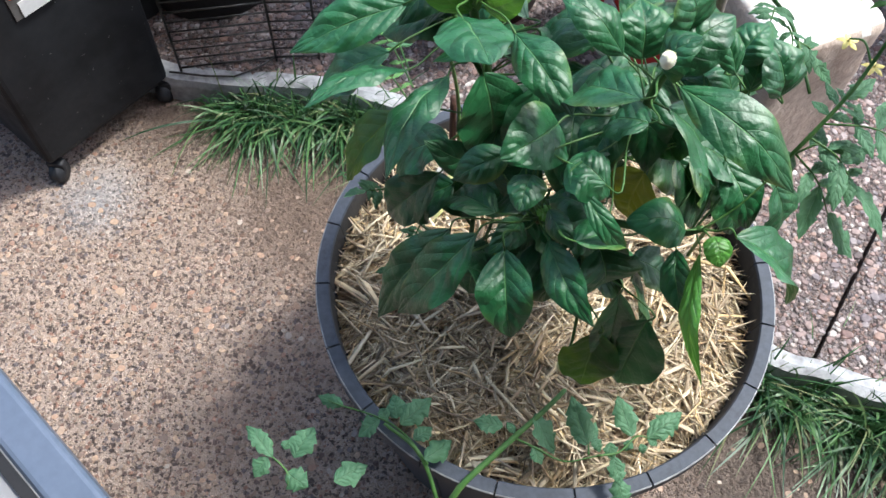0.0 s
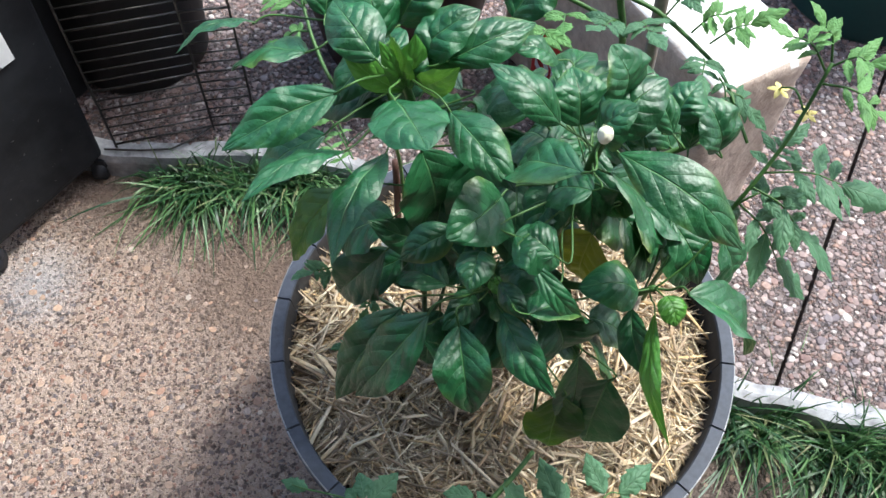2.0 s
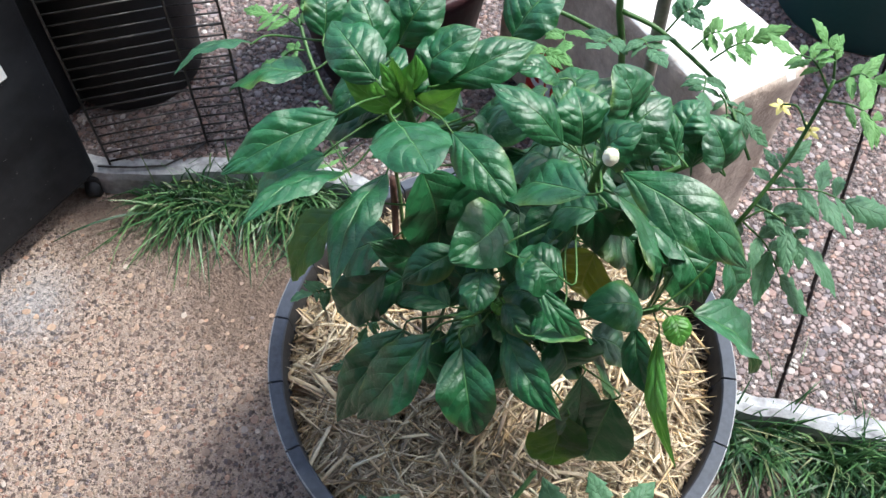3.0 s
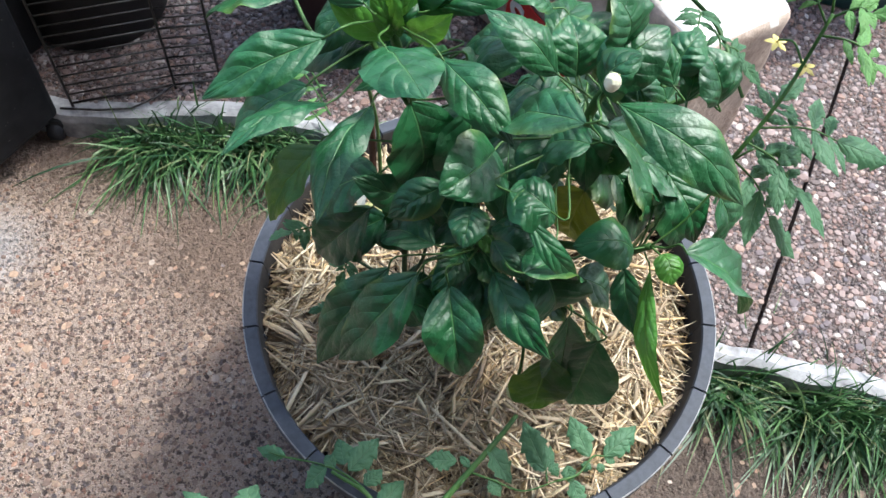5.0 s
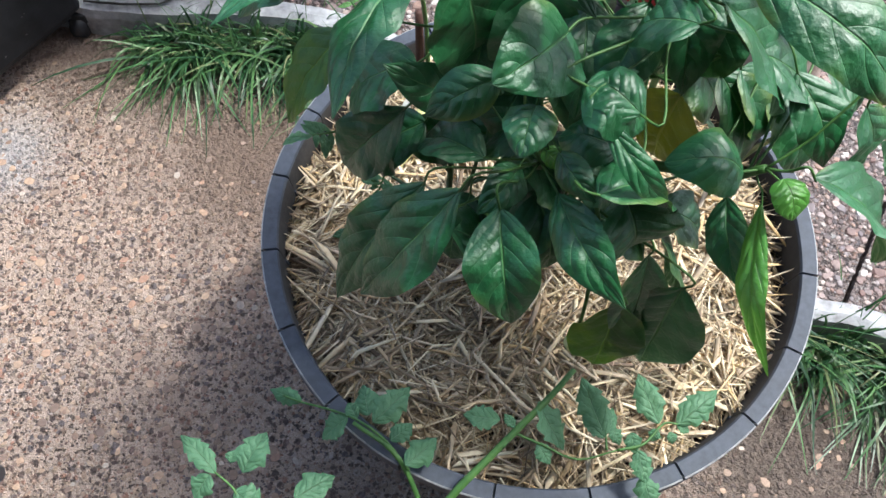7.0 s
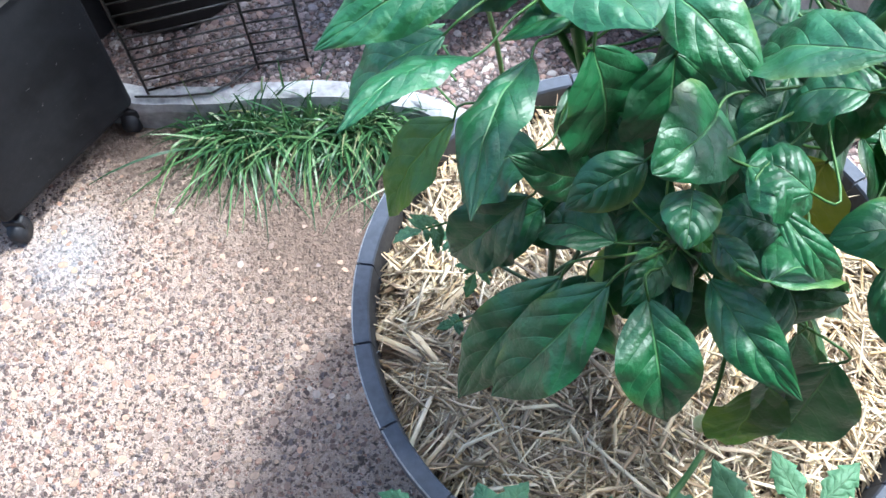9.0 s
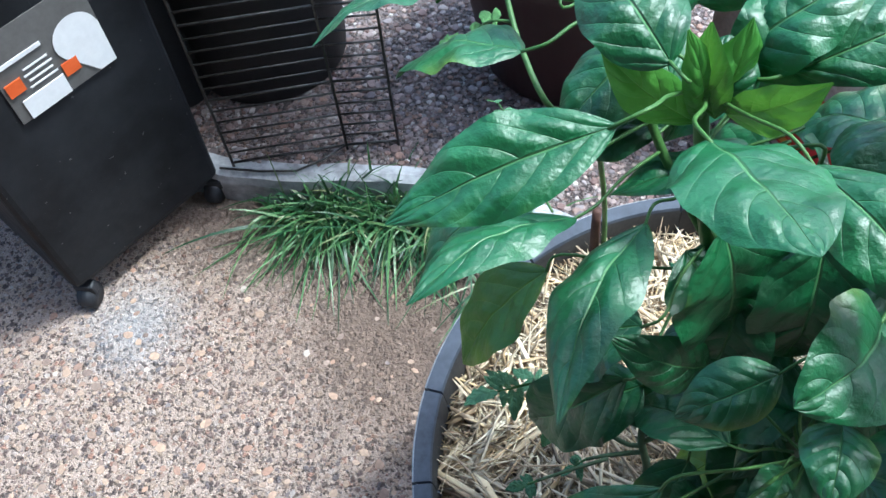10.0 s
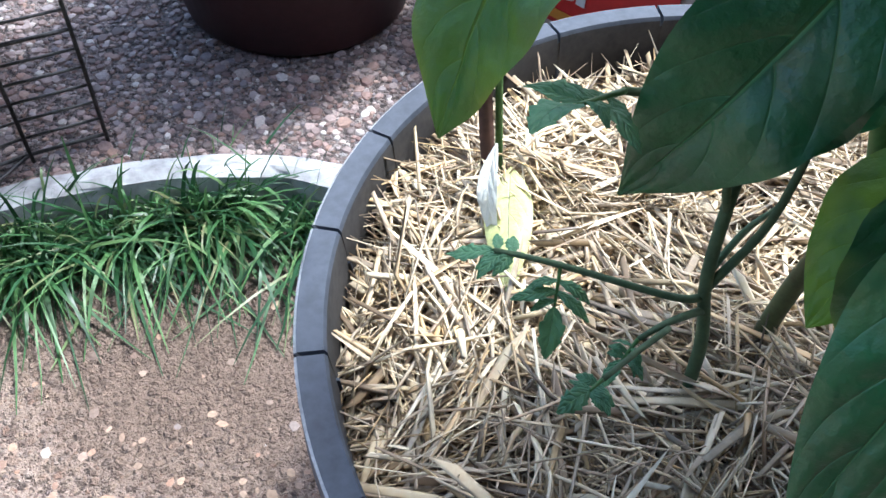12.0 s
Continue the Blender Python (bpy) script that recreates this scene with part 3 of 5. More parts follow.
# ---- strands: grass and straw ----
def strands(name, roots, ways, lengths, widths, droop, material, seg=4, seed=0):
    """Many bent flat strands in one mesh; ways: first directions."""
    rng = np.random.default_rng(seed)
    n = len(roots)
    out = np.zeros((n, (seg + 1) * 2, 3))
    side = np.cross(ways, (0, 0, 1.0)) + rng.normal(0, 0.25, (n, 3))
    side /= np.linalg.norm(side, axis=1)[:, None]
    for i in range(seg + 1):
        t = i / seg
        p = roots + ways * (lengths * t)[:, None]
        p[:, 2] -= droop * lengths * t * t
        w = widths * (1 - 0.85 * t ** 2)
        out[:, 2 * i] = p - side * w[:, None] * 0.5
        out[:, 2 * i + 1] = p + side * w[:, None] * 0.5
    quads = np.array([(2 * i, 2 * i + 1, 2 * i + 3, 2 * i + 2) for i in range(seg)])
    faces = (quads[None] + (np.arange(n) * (seg + 1) * 2)[:, None, None]).reshape(-1, 4)
    me = bpy.data.meshes.new(name)
    me.vertices.add(n * (seg + 1) * 2)
    out[:, :, 2] = np.maximum(out[:, :, 2], 0.004)
    me.vertices.foreach_set("co", out.astype(np.float32).ravel())
    me.loops.add(faces.size)
    me.polygons.add(len(faces))
    me.loops.foreach_set("vertex_index", faces.astype(np.int32).ravel())
    me.polygons.foreach_set("loop_start", np.arange(0, faces.size, 4, dtype=np.int32))
    me.polygons.foreach_set("use_smooth", np.ones(len(faces), dtype=bool))
    me.update(calc_edges=True)
    me.materials.append(material)
    return new(name, me)


def grass_strip(x0, x1, count, seed, label):
    """Tufts rooted along the foot of the edging that arch out over the concrete."""
    rng = np.random.default_rng(seed)
    tufts = max(10, count // 26)
    tx = rng.uniform(x0, x1, tufts)
    pick = rng.integers(0, tufts, count)
    x = tx[pick] + rng.normal(0, 0.012, count)
    depth = np.abs(rng.normal(0, 0.024, tufts))[pick] + rng.uniform(0, 0.02, count)
    y = np.interp(x, EX, EY) - 0.014 - depth
    roots = np.stack([x, y, np.full(count, 0.0)], 1)
    az = rng.normal(-1.45, 1.5, count) + rng.normal(0, 0.3, tufts)[pick]
    lift = rng.uniform(0.45, 1.5, count)
    ways = np.stack([np.cos(az) * np.cos(lift), np.sin(az) * np.cos(lift), np.sin(lift)], 1)
    lengths = rng.uniform(0.08, 0.25, count)
    ob = strands("grass", roots, ways, lengths, rng.uniform(0.0024, 0.0066, count), rng.uniform(0.3, 1.0, count), grass_mat, 5, seed)
    return tagged(ob, label, "grass", kind="stuff")


grass_strip(-0.405, 0.0, 1150, 21, "unmown dark green grass leaning over the concrete beside the edging")
grass_strip(0.545, 1.15, 2000, 22, "unmown dark green grass along the foot of the edging")


# ---- barrel planter with straw ----
def planter():
    pot = thing("planter", "dark grey plastic half-barrel planter with notched rim", "planter", (POT.x, POT.y, 0))
    turns = [18.0 * k + 7.2 + d for k in range(20) for d in (-0.26, -0.18, 0.18, 0.26, 3, 6, 9, 12, 15)]
    steps = len(turns)
    prof = [(0.001, 0.012), (0.225, 0.012), (0.238, 0.0), (0.246, 0.006), (0.286, RIM_Z - 0.035), (0.287, RIM_Z - 0.030), (RIM_OUT - 0.002, RIM_Z - 0.028), (RIM_OUT, RIM_Z - 0.024),
            (RIM_OUT, RIM_Z - 0.0012), (RIM_OUT - 0.0016, RIM_Z), (RIM_IN + 0.002, RIM_Z), (RIM_IN, RIM_Z - 0.003), (RIM_IN - 0.006, RIM_Z - 0.05), (RIM_IN - 0.014, RIM_Z - 0.12), (0.24, 0.20)]
    verts, faces = [], []
    for j, (r, z) in enumerate(prof):
        for i, deg in enumerate(turns):
            a = radians(deg)
            cut = 1.0 if i % 9 in (1, 2) else 0.0
            rr = r - 0.004 * cut if 3 <= j <= 9 else r
            zz = z - 0.005 * cut if 8 <= j <= 11 else z
            verts.append((rr * math.cos(a), rr * math.sin(a), zz))
    for j in range(len(prof) - 1):
        for i in range(steps):
            k = (i + 1) % steps
            faces.append((j * steps + i, j * steps + k, (j + 1) * steps + k, (j + 1) * steps + i))
    shell = mesh_of("pot_body", verts, faces, pot_plastic)
    shell.set_sharp_from_angle(angle=radians(28))
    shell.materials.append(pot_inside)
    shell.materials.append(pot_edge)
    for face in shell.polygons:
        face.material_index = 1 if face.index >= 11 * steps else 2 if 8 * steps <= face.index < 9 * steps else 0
    put("pot_body", shell, pot, "", Matrix())
    v, f = [], []
    rings = 10
    for j in range(rings + 1):
        r = 0.282 * j / rings
        for i in range(48):
            a = 2 * math.pi * i / 48
            z = straw_height(r * math.cos(a), r * math.sin(a)) - 0.012
            v.append((r * math.cos(a), r * math.sin(a), z))
    for j in range(rings):
        for i in range(48):
            k = (i + 1) % 48
            f.append((j * 48 + i, j * 48 + k, (j + 1) * 48 + k, (j + 1) * 48 + i))
    put("soil", mesh_of("soil", v, f, soil_mat), pot, "dark brown potting soil under the straw", Matrix())
    return pot


def straw_height(x, y):
    r = math.hypot(x, y)
    return 0.348 - 0.008 * (r / 0.27) ** 2 - 0.016 * max(0.0, (r - 0.22) / 0.06) ** 1.5 + 0.010 * noise.noise(Vector((x * 9, y * 9, 1.7)))


planter()


def straw_bed(count, seed):
    """Loose straw: most stalks lie in small bundles that share a direction, short bits lie anyhow."""
    rng = np.random.default_rng(seed)
    bundles = 620
    br, ba = 0.285 * np.sqrt(rng.uniform(0, 1, bundles)), rng.uniform(0, 2 * np.pi, bundles)
    pick = rng.integers(0, bundles, count)
    loose = rng.uniform(0, 1, count) < 0.42
    az = rng.uniform(0, np.pi, bundles)[pick] + rng.normal(0, 0.24, count)
    az = np.where(loose, rng.uniform(0, np.pi, count), az)
    x0 = (br * np.cos(ba))[pick] + rng.normal(0, 0.015, count)
    y0 = (br * np.sin(ba))[pick] + rng.normal(0, 0.015, count)
    r = np.where(loose, 0.280 * np.sqrt(rng.uniform(0, 1, count)), np.minimum(np.hypot(x0, y0), 0.282))
    a = np.where(loose, rng.uniform(0, 2 * np.pi, count), np.arctan2(y0, x0))
    length = np.where(loose, np.clip(rng.lognormal(math.log(0.024), 0.7, count), 0.004, 0.10), np.clip(rng.lognormal(math.log(0.055), 0.42, count), 0.014, 0.15))
    width = np.clip(rng.lognormal(math.log(0.0018), 0.62, count), 0.0004, 0.0056)
    wide = rng.uniform(0, 1, count) < 0.07
    length = np.where(wide, rng.uniform(0.04, 0.12, count), length)
    width = np.where(wide, rng.uniform(0.0032, 0.0075, count), width)
    tilt = rng.normal(0, 0.26, count)
    cx, cy = r * np.cos(a), r * np.sin(a)
    half = np.stack([np.cos(az) * np.cos(tilt), np.sin(az) * np.cos(tilt), np.sin(tilt)], 1) * (length / 2)[:, None]
    reach = np.hypot(cx, cy) + np.abs(half[:, 0] * np.cos(a) + half[:, 1] * np.sin(a))
    pull = np.where(reach > 0.284, 0.284 / reach, 1.0)
    cx, cy = cx * pull, cy * pull
    cz = np.array([straw_height(x, y) for x, y in zip(cx, cy)]) + rng.uniform(-0.012, 0.010, count) + np.where(loose, 0.0, rng.uniform(-0.004, 0.010, bundles)[pick])
    mid = np.stack([cx, cy, cz], 1)
    ahead = half / np.linalg.norm(half, axis=1)[:, None]
    side = np.cross(ahead, (0, 0, 1.0))
    side /= np.linalg.norm(side, axis=1)[:, None]
    up = np.cross(side, ahead)
    roll = rng.normal(0, 0.55, count)[:, None]
    s2 = side * np.cos(roll) + up * np.sin(roll)
    u2 = np.cross(s2, ahead)
    bend = rng.normal(0, 0.07, count)[:, None] * length[:, None]
    torn = {t: rng.uniform(0.10, 0.50, count)[:, None] for t in (-1, 1)}
    slant = {t: rng.normal(0, 0.9, count)[:, None] for t in (-1, 0, 1)}
    out = np.zeros((count, 12, 3))
    for i, t in enumerate((-1, 0, 1)):
        c = mid + half * t + s2 * bend * (1 - t * t)
        w = width[:, None] * (0.5 if t == 0 else torn[t])
        cut = ahead * width[:, None] * slant[t] * abs(t)
        h = np.minimum(width[:, None] * 0.14, 0.00045)
        out[:, 4 * i], out[:, 4 * i + 1], out[:, 4 * i + 2], out[:, 4 * i + 3] = c - s2 * w - u2 * h * 0.3 - cut, c - s2 * w * 0.3 + u2 * h - cut * 0.3, c + s2 * w * 0.6 + u2 * h * 0.8 + cut * 0.6, c + s2 * w - u2 * h * 0.5 + cut
    quads = [(0, 3, 2, 1), (8, 9, 10, 11)]
    for i in (0, 4):
        quads += [(i + s, i + (s + 1) % 4, i + 4 + (s + 1) % 4, i + 4 + s) for s in range(4)]
    faces = (np.array(quads)[None] + (np.arange(count) * 12)[:, None, None]).reshape(-1, 4)
    me = bpy.data.meshes.new("straw_mulch")
    me.vertices.add(count * 12)
    me.vertices.foreach_set("co", out.astype(np.float32).ravel())
    me.loops.add(faces.size)
    me.polygons.add(len(faces))
    me.loops.foreach_set("vertex_index", faces.astype(np.int32).ravel())
    me.polygons.foreach_set("loop_start", np.arange(0, faces.size, 4, dtype=np.int32))
    me.update(calc_edges=True)
    me.materials.append(straw_mat)
    ob = new("straw_mulch", me)
    ob.location = POT
    return tagged(ob, "dry golden straw mulch covering the soil in the planter", "straw", kind="stuff")


straw_bed(17000, 31)


# ---- leaves ----
leaf_count = [0]


def blade_data(base, tip, width, roll, bend, rng, nu=36, nv=16, lobes=0, quilt=1.0, curl=None):
    """A leaf blade from base to tip: ovate outline, arched, folded along the midrib, pillowed between its side veins."""
    base, tip = Vector(base), Vector(tip)
    axis = tip - base
    length = axis.length
    a = axis.normalized()
    up = Vector((0, 0, 1)) - a * a.z
    up = up.normalized() if up.length > 0.05 else a.orthogonal().normalized()
    n = Matrix.Rotation(radians(roll), 3, a) @ up
    side = a.cross(n)
    fold = rng.uniform(0.05, 0.42)
    droop = rng.uniform(-0.52, -0.10) if curl is None else curl
    twist = rng.uniform(-0.2, 0.2)
    if a.z < -0.6:
        droop, twist = droop * 0.3, twist * 0.3
    sway = rng.uniform(-0.03, 0.03) * length
    ph, ph2 = rng.uniform(0, 6), rng.uniform(0, 6)
    verts, uvs, faces = [], [], []
    broad = min(1.0, max(0.0, (width / max(length, 0.01) - 0.45) / 0.35))
    broad = 0.0 if lobes else broad
    p, q = 0.95 - 0.37 * broad, 1.20 - 0.40 * broad
    top = (p / (p + q)) ** p * (q / (p + q)) ** q
    for i in range(nu + 1):
        u = i / nu
        f = (u ** p) * ((1 - u) ** q) / top
        if lobes:
            f *= 0.78 + 0.36 * (1 - (u * lobes) % 1.0) if u < 0.88 else 1.0
        half = width * 0.5 * f + 0.0006
        centre = base + a * (length * u) + n * (bend * math.sin(math.pi * u)) + side * (sway * math.sin(math.pi * u))
        tw = twist * (u - 0.3)
        s = side * math.cos(tw) + n * math.sin(tw)
        m = n * math.cos(tw) - side * math.sin(tw)
        for j in range(nv + 1):
            v = j / nv
            d = abs(v - 0.5) * 2
            sign = 1 if v > 0.5 else -1
            w = (u - 0.30 * d ** 1.35) * 5.5 + (0.4 if sign > 0 else 0.0)
            wild = 0.55 + 0.9 * noise.noise(Vector((u * 3 + ph * 7, sign * d * 2, ph2 * 3)))
            pillow = abs(math.sin(math.pi * (w - 0.5))) ** 0.7 * min(1, d * 4) * (1 - d ** 3) * 0.0026 * wild * quilt * min(1, half / 0.02)
            edge = (math.sin(u * 11 + ph + sign * ph2) + 0.6 * math.sin(u * 23 + ph2 * 3 + sign * ph)) * d * d * half * 0.09
            lift = fold * d * half + droop * d * d * half
            lift += noise.noise(Vector((u * length * 55 + ph * 9, d * sign * half * 55, ph2 * 5))) * 0.0022 * quilt * min(1, half / 0.02)
            spot = centre + s * (sign * d * half * (1 - 0.12 * abs(fold))) + m * (lift + pillow + edge)
            verts.append(spot)
            uvs.append((u, v))
    k = nv + 1
    for i in range(nu):
        for j in range(nv):
            faces.append((i * k + j, i * k + j + 1, (i + 1) * k + j + 1, (i + 1) * k + j))
    return verts, faces, uvs


def nearest_wood(place):
    """The nearest place on the stem or a branch that lies not far above."""
    fit = [q for q in wood if q.z < place.z + 0.012]
    return min(fit or wood, key=lambda q: (q - place).length)


def pepper_leaf(base, tip, width, roll=0, bend=0.012, skin=None):
    """One glossy leaf with its stalk, under the pepper plant."""
    leaf_count[0] += 1
    rng = random.Random(leaf_count[0] * 7 + 1)
    v, f, uv = blade_data(base, tip, width, roll, bend, rng)
    ob = put("leaf", mesh_of("leaf", v, f, skin or leaf_green, uv), pepper)
    b, t = Vector(base), Vector(tip)
    nd = nearest_wood(b)
    back = (b - t).normalized()
    r = 0.0007 + 0.010 * width
    gap = (nd - b).length
    path = [b - back * 0.004, b + back * min(0.015, gap * 0.3) + Vector((0, 0, 0.002)), b.lerp(nd, 0.55) + Vector((0, 0, 0.05 * gap)), nd] if gap > 0.02 else [b - back * 0.004, nd]
    tube("petiole", path, r * 0.75, r * 0.95, stem_green, ob, steps=4, sides=6)
    return ob


wood = []


def limb(name, points, r0, r1, material):
    wood.extend(smooth_line(points, 8)[4:])
    return tube(name, points, r0, r1, material, pepper, sides=9)


pepper = thing("pepper_plant", "bushy pepper plant with large glossy dark green leaves", "plant", (0.19, 0.68, 0.335))
NODE_A, NODE_B, NODE_C, NODE_D = (0.085, 0.690, 0.835), (0.240, 0.605, 0.850), (0.160, 0.570, 0.690), (0.302, 0.535, 0.745)
limb("stem", [(0.180, 0.684, 0.33), (0.177, 0.676, 0.42), (0.173, 0.658, 0.50), (0.17, 0.62, 0.60), NODE_C], 0.0062, 0.005, stem_brown)
limb("branch", [(0.173, 0.658, 0.50), (0.15, 0.68, 0.60), (0.11, 0.695, 0.72), NODE_A, (0.08, 0.688, 0.862)], 0.0065, 0.0035, stem_green)
limb("branch", [(0.173, 0.658, 0.50), (0.215, 0.645, 0.62), (0.235, 0.62, 0.75), NODE_B, (0.243, 0.60, 0.876)], 0.0065, 0.0035, stem_green)
limb("branch", [(0.17, 0.62, 0.60), (0.23, 0.59, 0.66), (0.285, 0.55, 0.71), NODE_D], 0.005, 0.003, stem_green)
limb("branch", [(0.235, 0.62, 0.75), (0.30, 0.64, 0.79), (0.345, 0.645, 0.815)], 0.004, 0.0025, stem_green)
limb("branch", [(0.11, 0.695, 0.72), (0.07, 0.72, 0.79), (0.045, 0.76, 0.85)], 0.0035, 0.002, stem_green)

pepper_leaf((0.032, 0.614, 0.920), (-0.061, 0.590, 0.882), 0.042, -22, 0.006)
pepper_leaf((0.025, 0.666, 0.783), (-0.060, 0.594, 0.806), 0.050, 30, 0.014)
pepper_leaf((0.064, 0.668, 0.777), (0.016, 0.548, 0.773), 0.050, 25, 0.012)
pepper_leaf((0.013, 0.695, 0.680), (-0.046, 0.666, 0.591), 0.063, 10, 0.012, skin=leaf_aging)
pepper_leaf((0.008, 0.679, 0.792), (-0.062, 0.658, 0.738), 0.052, 0, 0.01)
pepper_leaf((0.074, 0.634, 0.889), (0.099, 0.554, 0.923), 0.062, -2, 0.004)
pepper_leaf((0.119, 0.629, 0.879), (0.169, 0.559, 0.862), 0.041, 24, 0.014)
pepper_leaf((0.060, 0.672, 0.895), (0.023, 0.731, 0.905), 0.048, -19, 0.012)
pepper_leaf((-0.052, 0.761, 0.853), (-0.122, 0.729, 0.847), 0.046, 35, 0.012)
pepper_leaf((-0.007, 0.732, 0.843), (-0.082, 0.749, 0.803), 0.062, 22, 0.012)
pepper_leaf((0.118, 0.682, 0.881), (0.195, 0.710, 0.897), 0.042, 26, 0.012)
pepper_leaf((0.096, 0.698, 0.869), (0.147, 0.711, 0.911), 0.048, 10, 0.014)
pepper_leaf((0.098, 0.685, 0.870), (0.135, 0.724, 0.890), 0.053, 30, 0.012)
pepper_leaf((0.084, 0.687, 0.850), (0.092, 0.680, 0.915), 0.032, 152, 0.006, skin=leaf_young)
pepper_leaf((0.094, 0.683, 0.850), (0.128, 0.662, 0.895), 0.029, 91, 0.004, skin=leaf_young)
pepper_leaf((0.080, 0.682, 0.845), (0.030, 0.692, 0.885), 0.028, -69, 0.004, skin=leaf_young)
pepper_leaf((0.082, 0.680, 0.850), (0.063, 0.667, 0.920), 0.019, -89, 0.004, skin=leaf_young)
pepper_leaf((0.088, 0.680, 0.850), (0.073, 0.672, 0.920), 0.021, -134, 0.004, skin=leaf_young)
pepper_leaf((0.085, 0.679, 0.860), (0.089, 0.696, 0.890), 0.034, 0, 0.006)
pepper_leaf((0.062, 0.709, 0.880), (0.046, 0.752, 0.920), 0.051, 2, 0.012)
pepper_leaf((0.078, 0.729, 0.880), (0.117, 0.757, 0.920), 0.049, 28, 0.012)
pepper_leaf((0.013, 0.750, 0.870), (0.013, 0.791, 0.890), 0.040, 10, 0.01)
pepper_leaf((0.096, 0.639, 0.817), (0.104, 0.629, 0.709), 0.071, 5, 0.012)
pepper_leaf((0.146, 0.678, 0.820), (0.175, 0.688, 0.730), 0.070, 0, 0.012)
pepper_leaf((0.115, 0.632, 0.760), (0.110, 0.620, 0.700), 0.050, 0, 0.01)
pepper_leaf((0.214, 0.544, 0.906), (0.172, 0.594, 0.827), 0.050, -13, 0.02)
pepper_leaf((0.254, 0.590, 0.870), (0.354, 0.525, 0.824), 0.049, 27, 0.028)
pepper_leaf((0.211, 0.625, 0.865), (0.152, 0.663, 0.898), 0.039, -9, 0.014)
pepper_leaf((0.240, 0.594, 0.880), (0.259, 0.593, 0.923), 0.040, 20, 0.014)
pepper_leaf((0.258, 0.629, 0.892), (0.242, 0.641, 0.939), 0.050, -15, 0.01)
pepper_leaf((0.245, 0.612, 0.870), (0.295, 0.642, 0.900), 0.051, 14, 0.012)
pepper_leaf((0.305, 0.616, 0.860), (0.276, 0.649, 0.885), 0.027, -14, 0.012)
pepper_leaf((0.310, 0.639, 0.850), (0.335, 0.665, 0.870), 0.038, 0, 0.01)
pepper_leaf((0.327, 0.625, 0.830), (0.331, 0.651, 0.860), 0.023, 16, 0.006)
pepper_leaf((0.355, 0.625, 0.825), (0.335, 0.654, 0.865), 0.048, -2, 0.012)
pepper_leaf((0.255, 0.600, 0.832), (0.317, 0.588, 0.732), 0.070, 1, 0.014)
pepper_leaf((0.279, 0.590, 0.800), (0.338, 0.584, 0.740), 0.052, 0, 0.014)
pepper_leaf((0.314, 0.582, 0.788), (0.346, 0.543, 0.735), 0.038, 22, 0.012)
pepper_leaf((0.359, 0.562, 0.780), (0.376, 0.550, 0.715), 0.043, 10, 0.008)
pepper_leaf((0.236, 0.575, 0.840), (0.203, 0.591, 0.800), 0.045, 0, 0.012)
pepper_leaf((0.178, 0.735, 0.880), (0.222, 0.763, 0.910), 0.058, 0, 0.012)
pepper_leaf((0.218, 0.701, 0.860), (0.173, 0.699, 0.880), 0.032, 0, 0.008)
pepper_leaf((0.230, 0.635, 0.850), (0.224, 0.675, 0.880), 0.051, 0, 0.012)
pepper_leaf((0.197, 0.677, 0.820), (0.175, 0.722, 0.800), 0.067, 0, 0.012)
pepper_leaf((0.213, 0.638, 0.820), (0.187, 0.661, 0.800), 0.070, 0, 0.012)
pepper_leaf((0.166, 0.526, 0.722), (0.208, 0.446, 0.712), 0.039, 40, 0.014)
pepper_leaf((0.127, 0.518, 0.715), (0.139, 0.457, 0.655), 0.055, 19, 0.014)
pepper_leaf((0.100, 0.520, 0.736), (0.027, 0.496, 0.611), 0.056, -12, 0.01)
pepper_leaf((0.076, 0.542, 0.706), (0.003, 0.515, 0.557), 0.050, -20, 0.008)
pepper_leaf((0.143, 0.559, 0.702), (0.112, 0.519, 0.703), 0.030, -22, 0.01)
pepper_leaf((0.060, 0.610, 0.698), (0.004, 0.628, 0.586), 0.054, -59, 0.012)
pepper_leaf((0.124, 0.627, 0.640), (0.050, 0.640, 0.612), 0.044, -40, 0.012)
pepper_leaf((0.106, 0.615, 0.710), (0.045, 0.612, 0.747), 0.037, -55, 0.012)
pepper_leaf((0.124, 0.577, 0.783), (0.075, 0.561, 0.760), 0.034, -25, 0.01)
pepper_leaf((0.164, 0.592, 0.811), (0.114, 0.541, 0.824), 0.060, -34, 0.012)
pepper_leaf((0.172, 0.552, 0.810), (0.210, 0.534, 0.790), 0.051, 0, 0.01)
pepper_leaf((0.201, 0.536, 0.763), (0.163, 0.551, 0.753), 0.036, -6, 0.01)
pepper_leaf((0.144, 0.548, 0.794), (0.133, 0.510, 0.793), 0.034, 5, 0.008)
pepper_leaf((0.183, 0.536, 0.800), (0.233, 0.504, 0.745), 0.019, 39, 0.02)
pepper_leaf((0.213, 0.523, 0.720), (0.221, 0.506, 0.680), 0.067, 0, 0.012)
pepper_leaf((0.162, 0.536, 0.760), (0.185, 0.502, 0.754), 0.022, 30, 0.008)
pepper_leaf((0.156, 0.553, 0.735), (0.168, 0.541, 0.730), 0.018, 0, 0.002, skin=leaf_young)
pepper_leaf((0.256, 0.602, 0.733), (0.256, 0.602, 0.651), 0.064, 0, 0.008, skin=leaf_yellow)
pepper_leaf((0.092, 0.553, 0.620), (0.150, 0.566, 0.500), 0.070, 0, 0.01)
pepper_leaf((0.326, 0.521, 0.758), (0.391, 0.495, 0.687), 0.062, -20, 0.018)
pepper_leaf((0.308, 0.522, 0.754), (0.315, 0.498, 0.742), 0.026, 5, 0.006, skin=leaf_young)
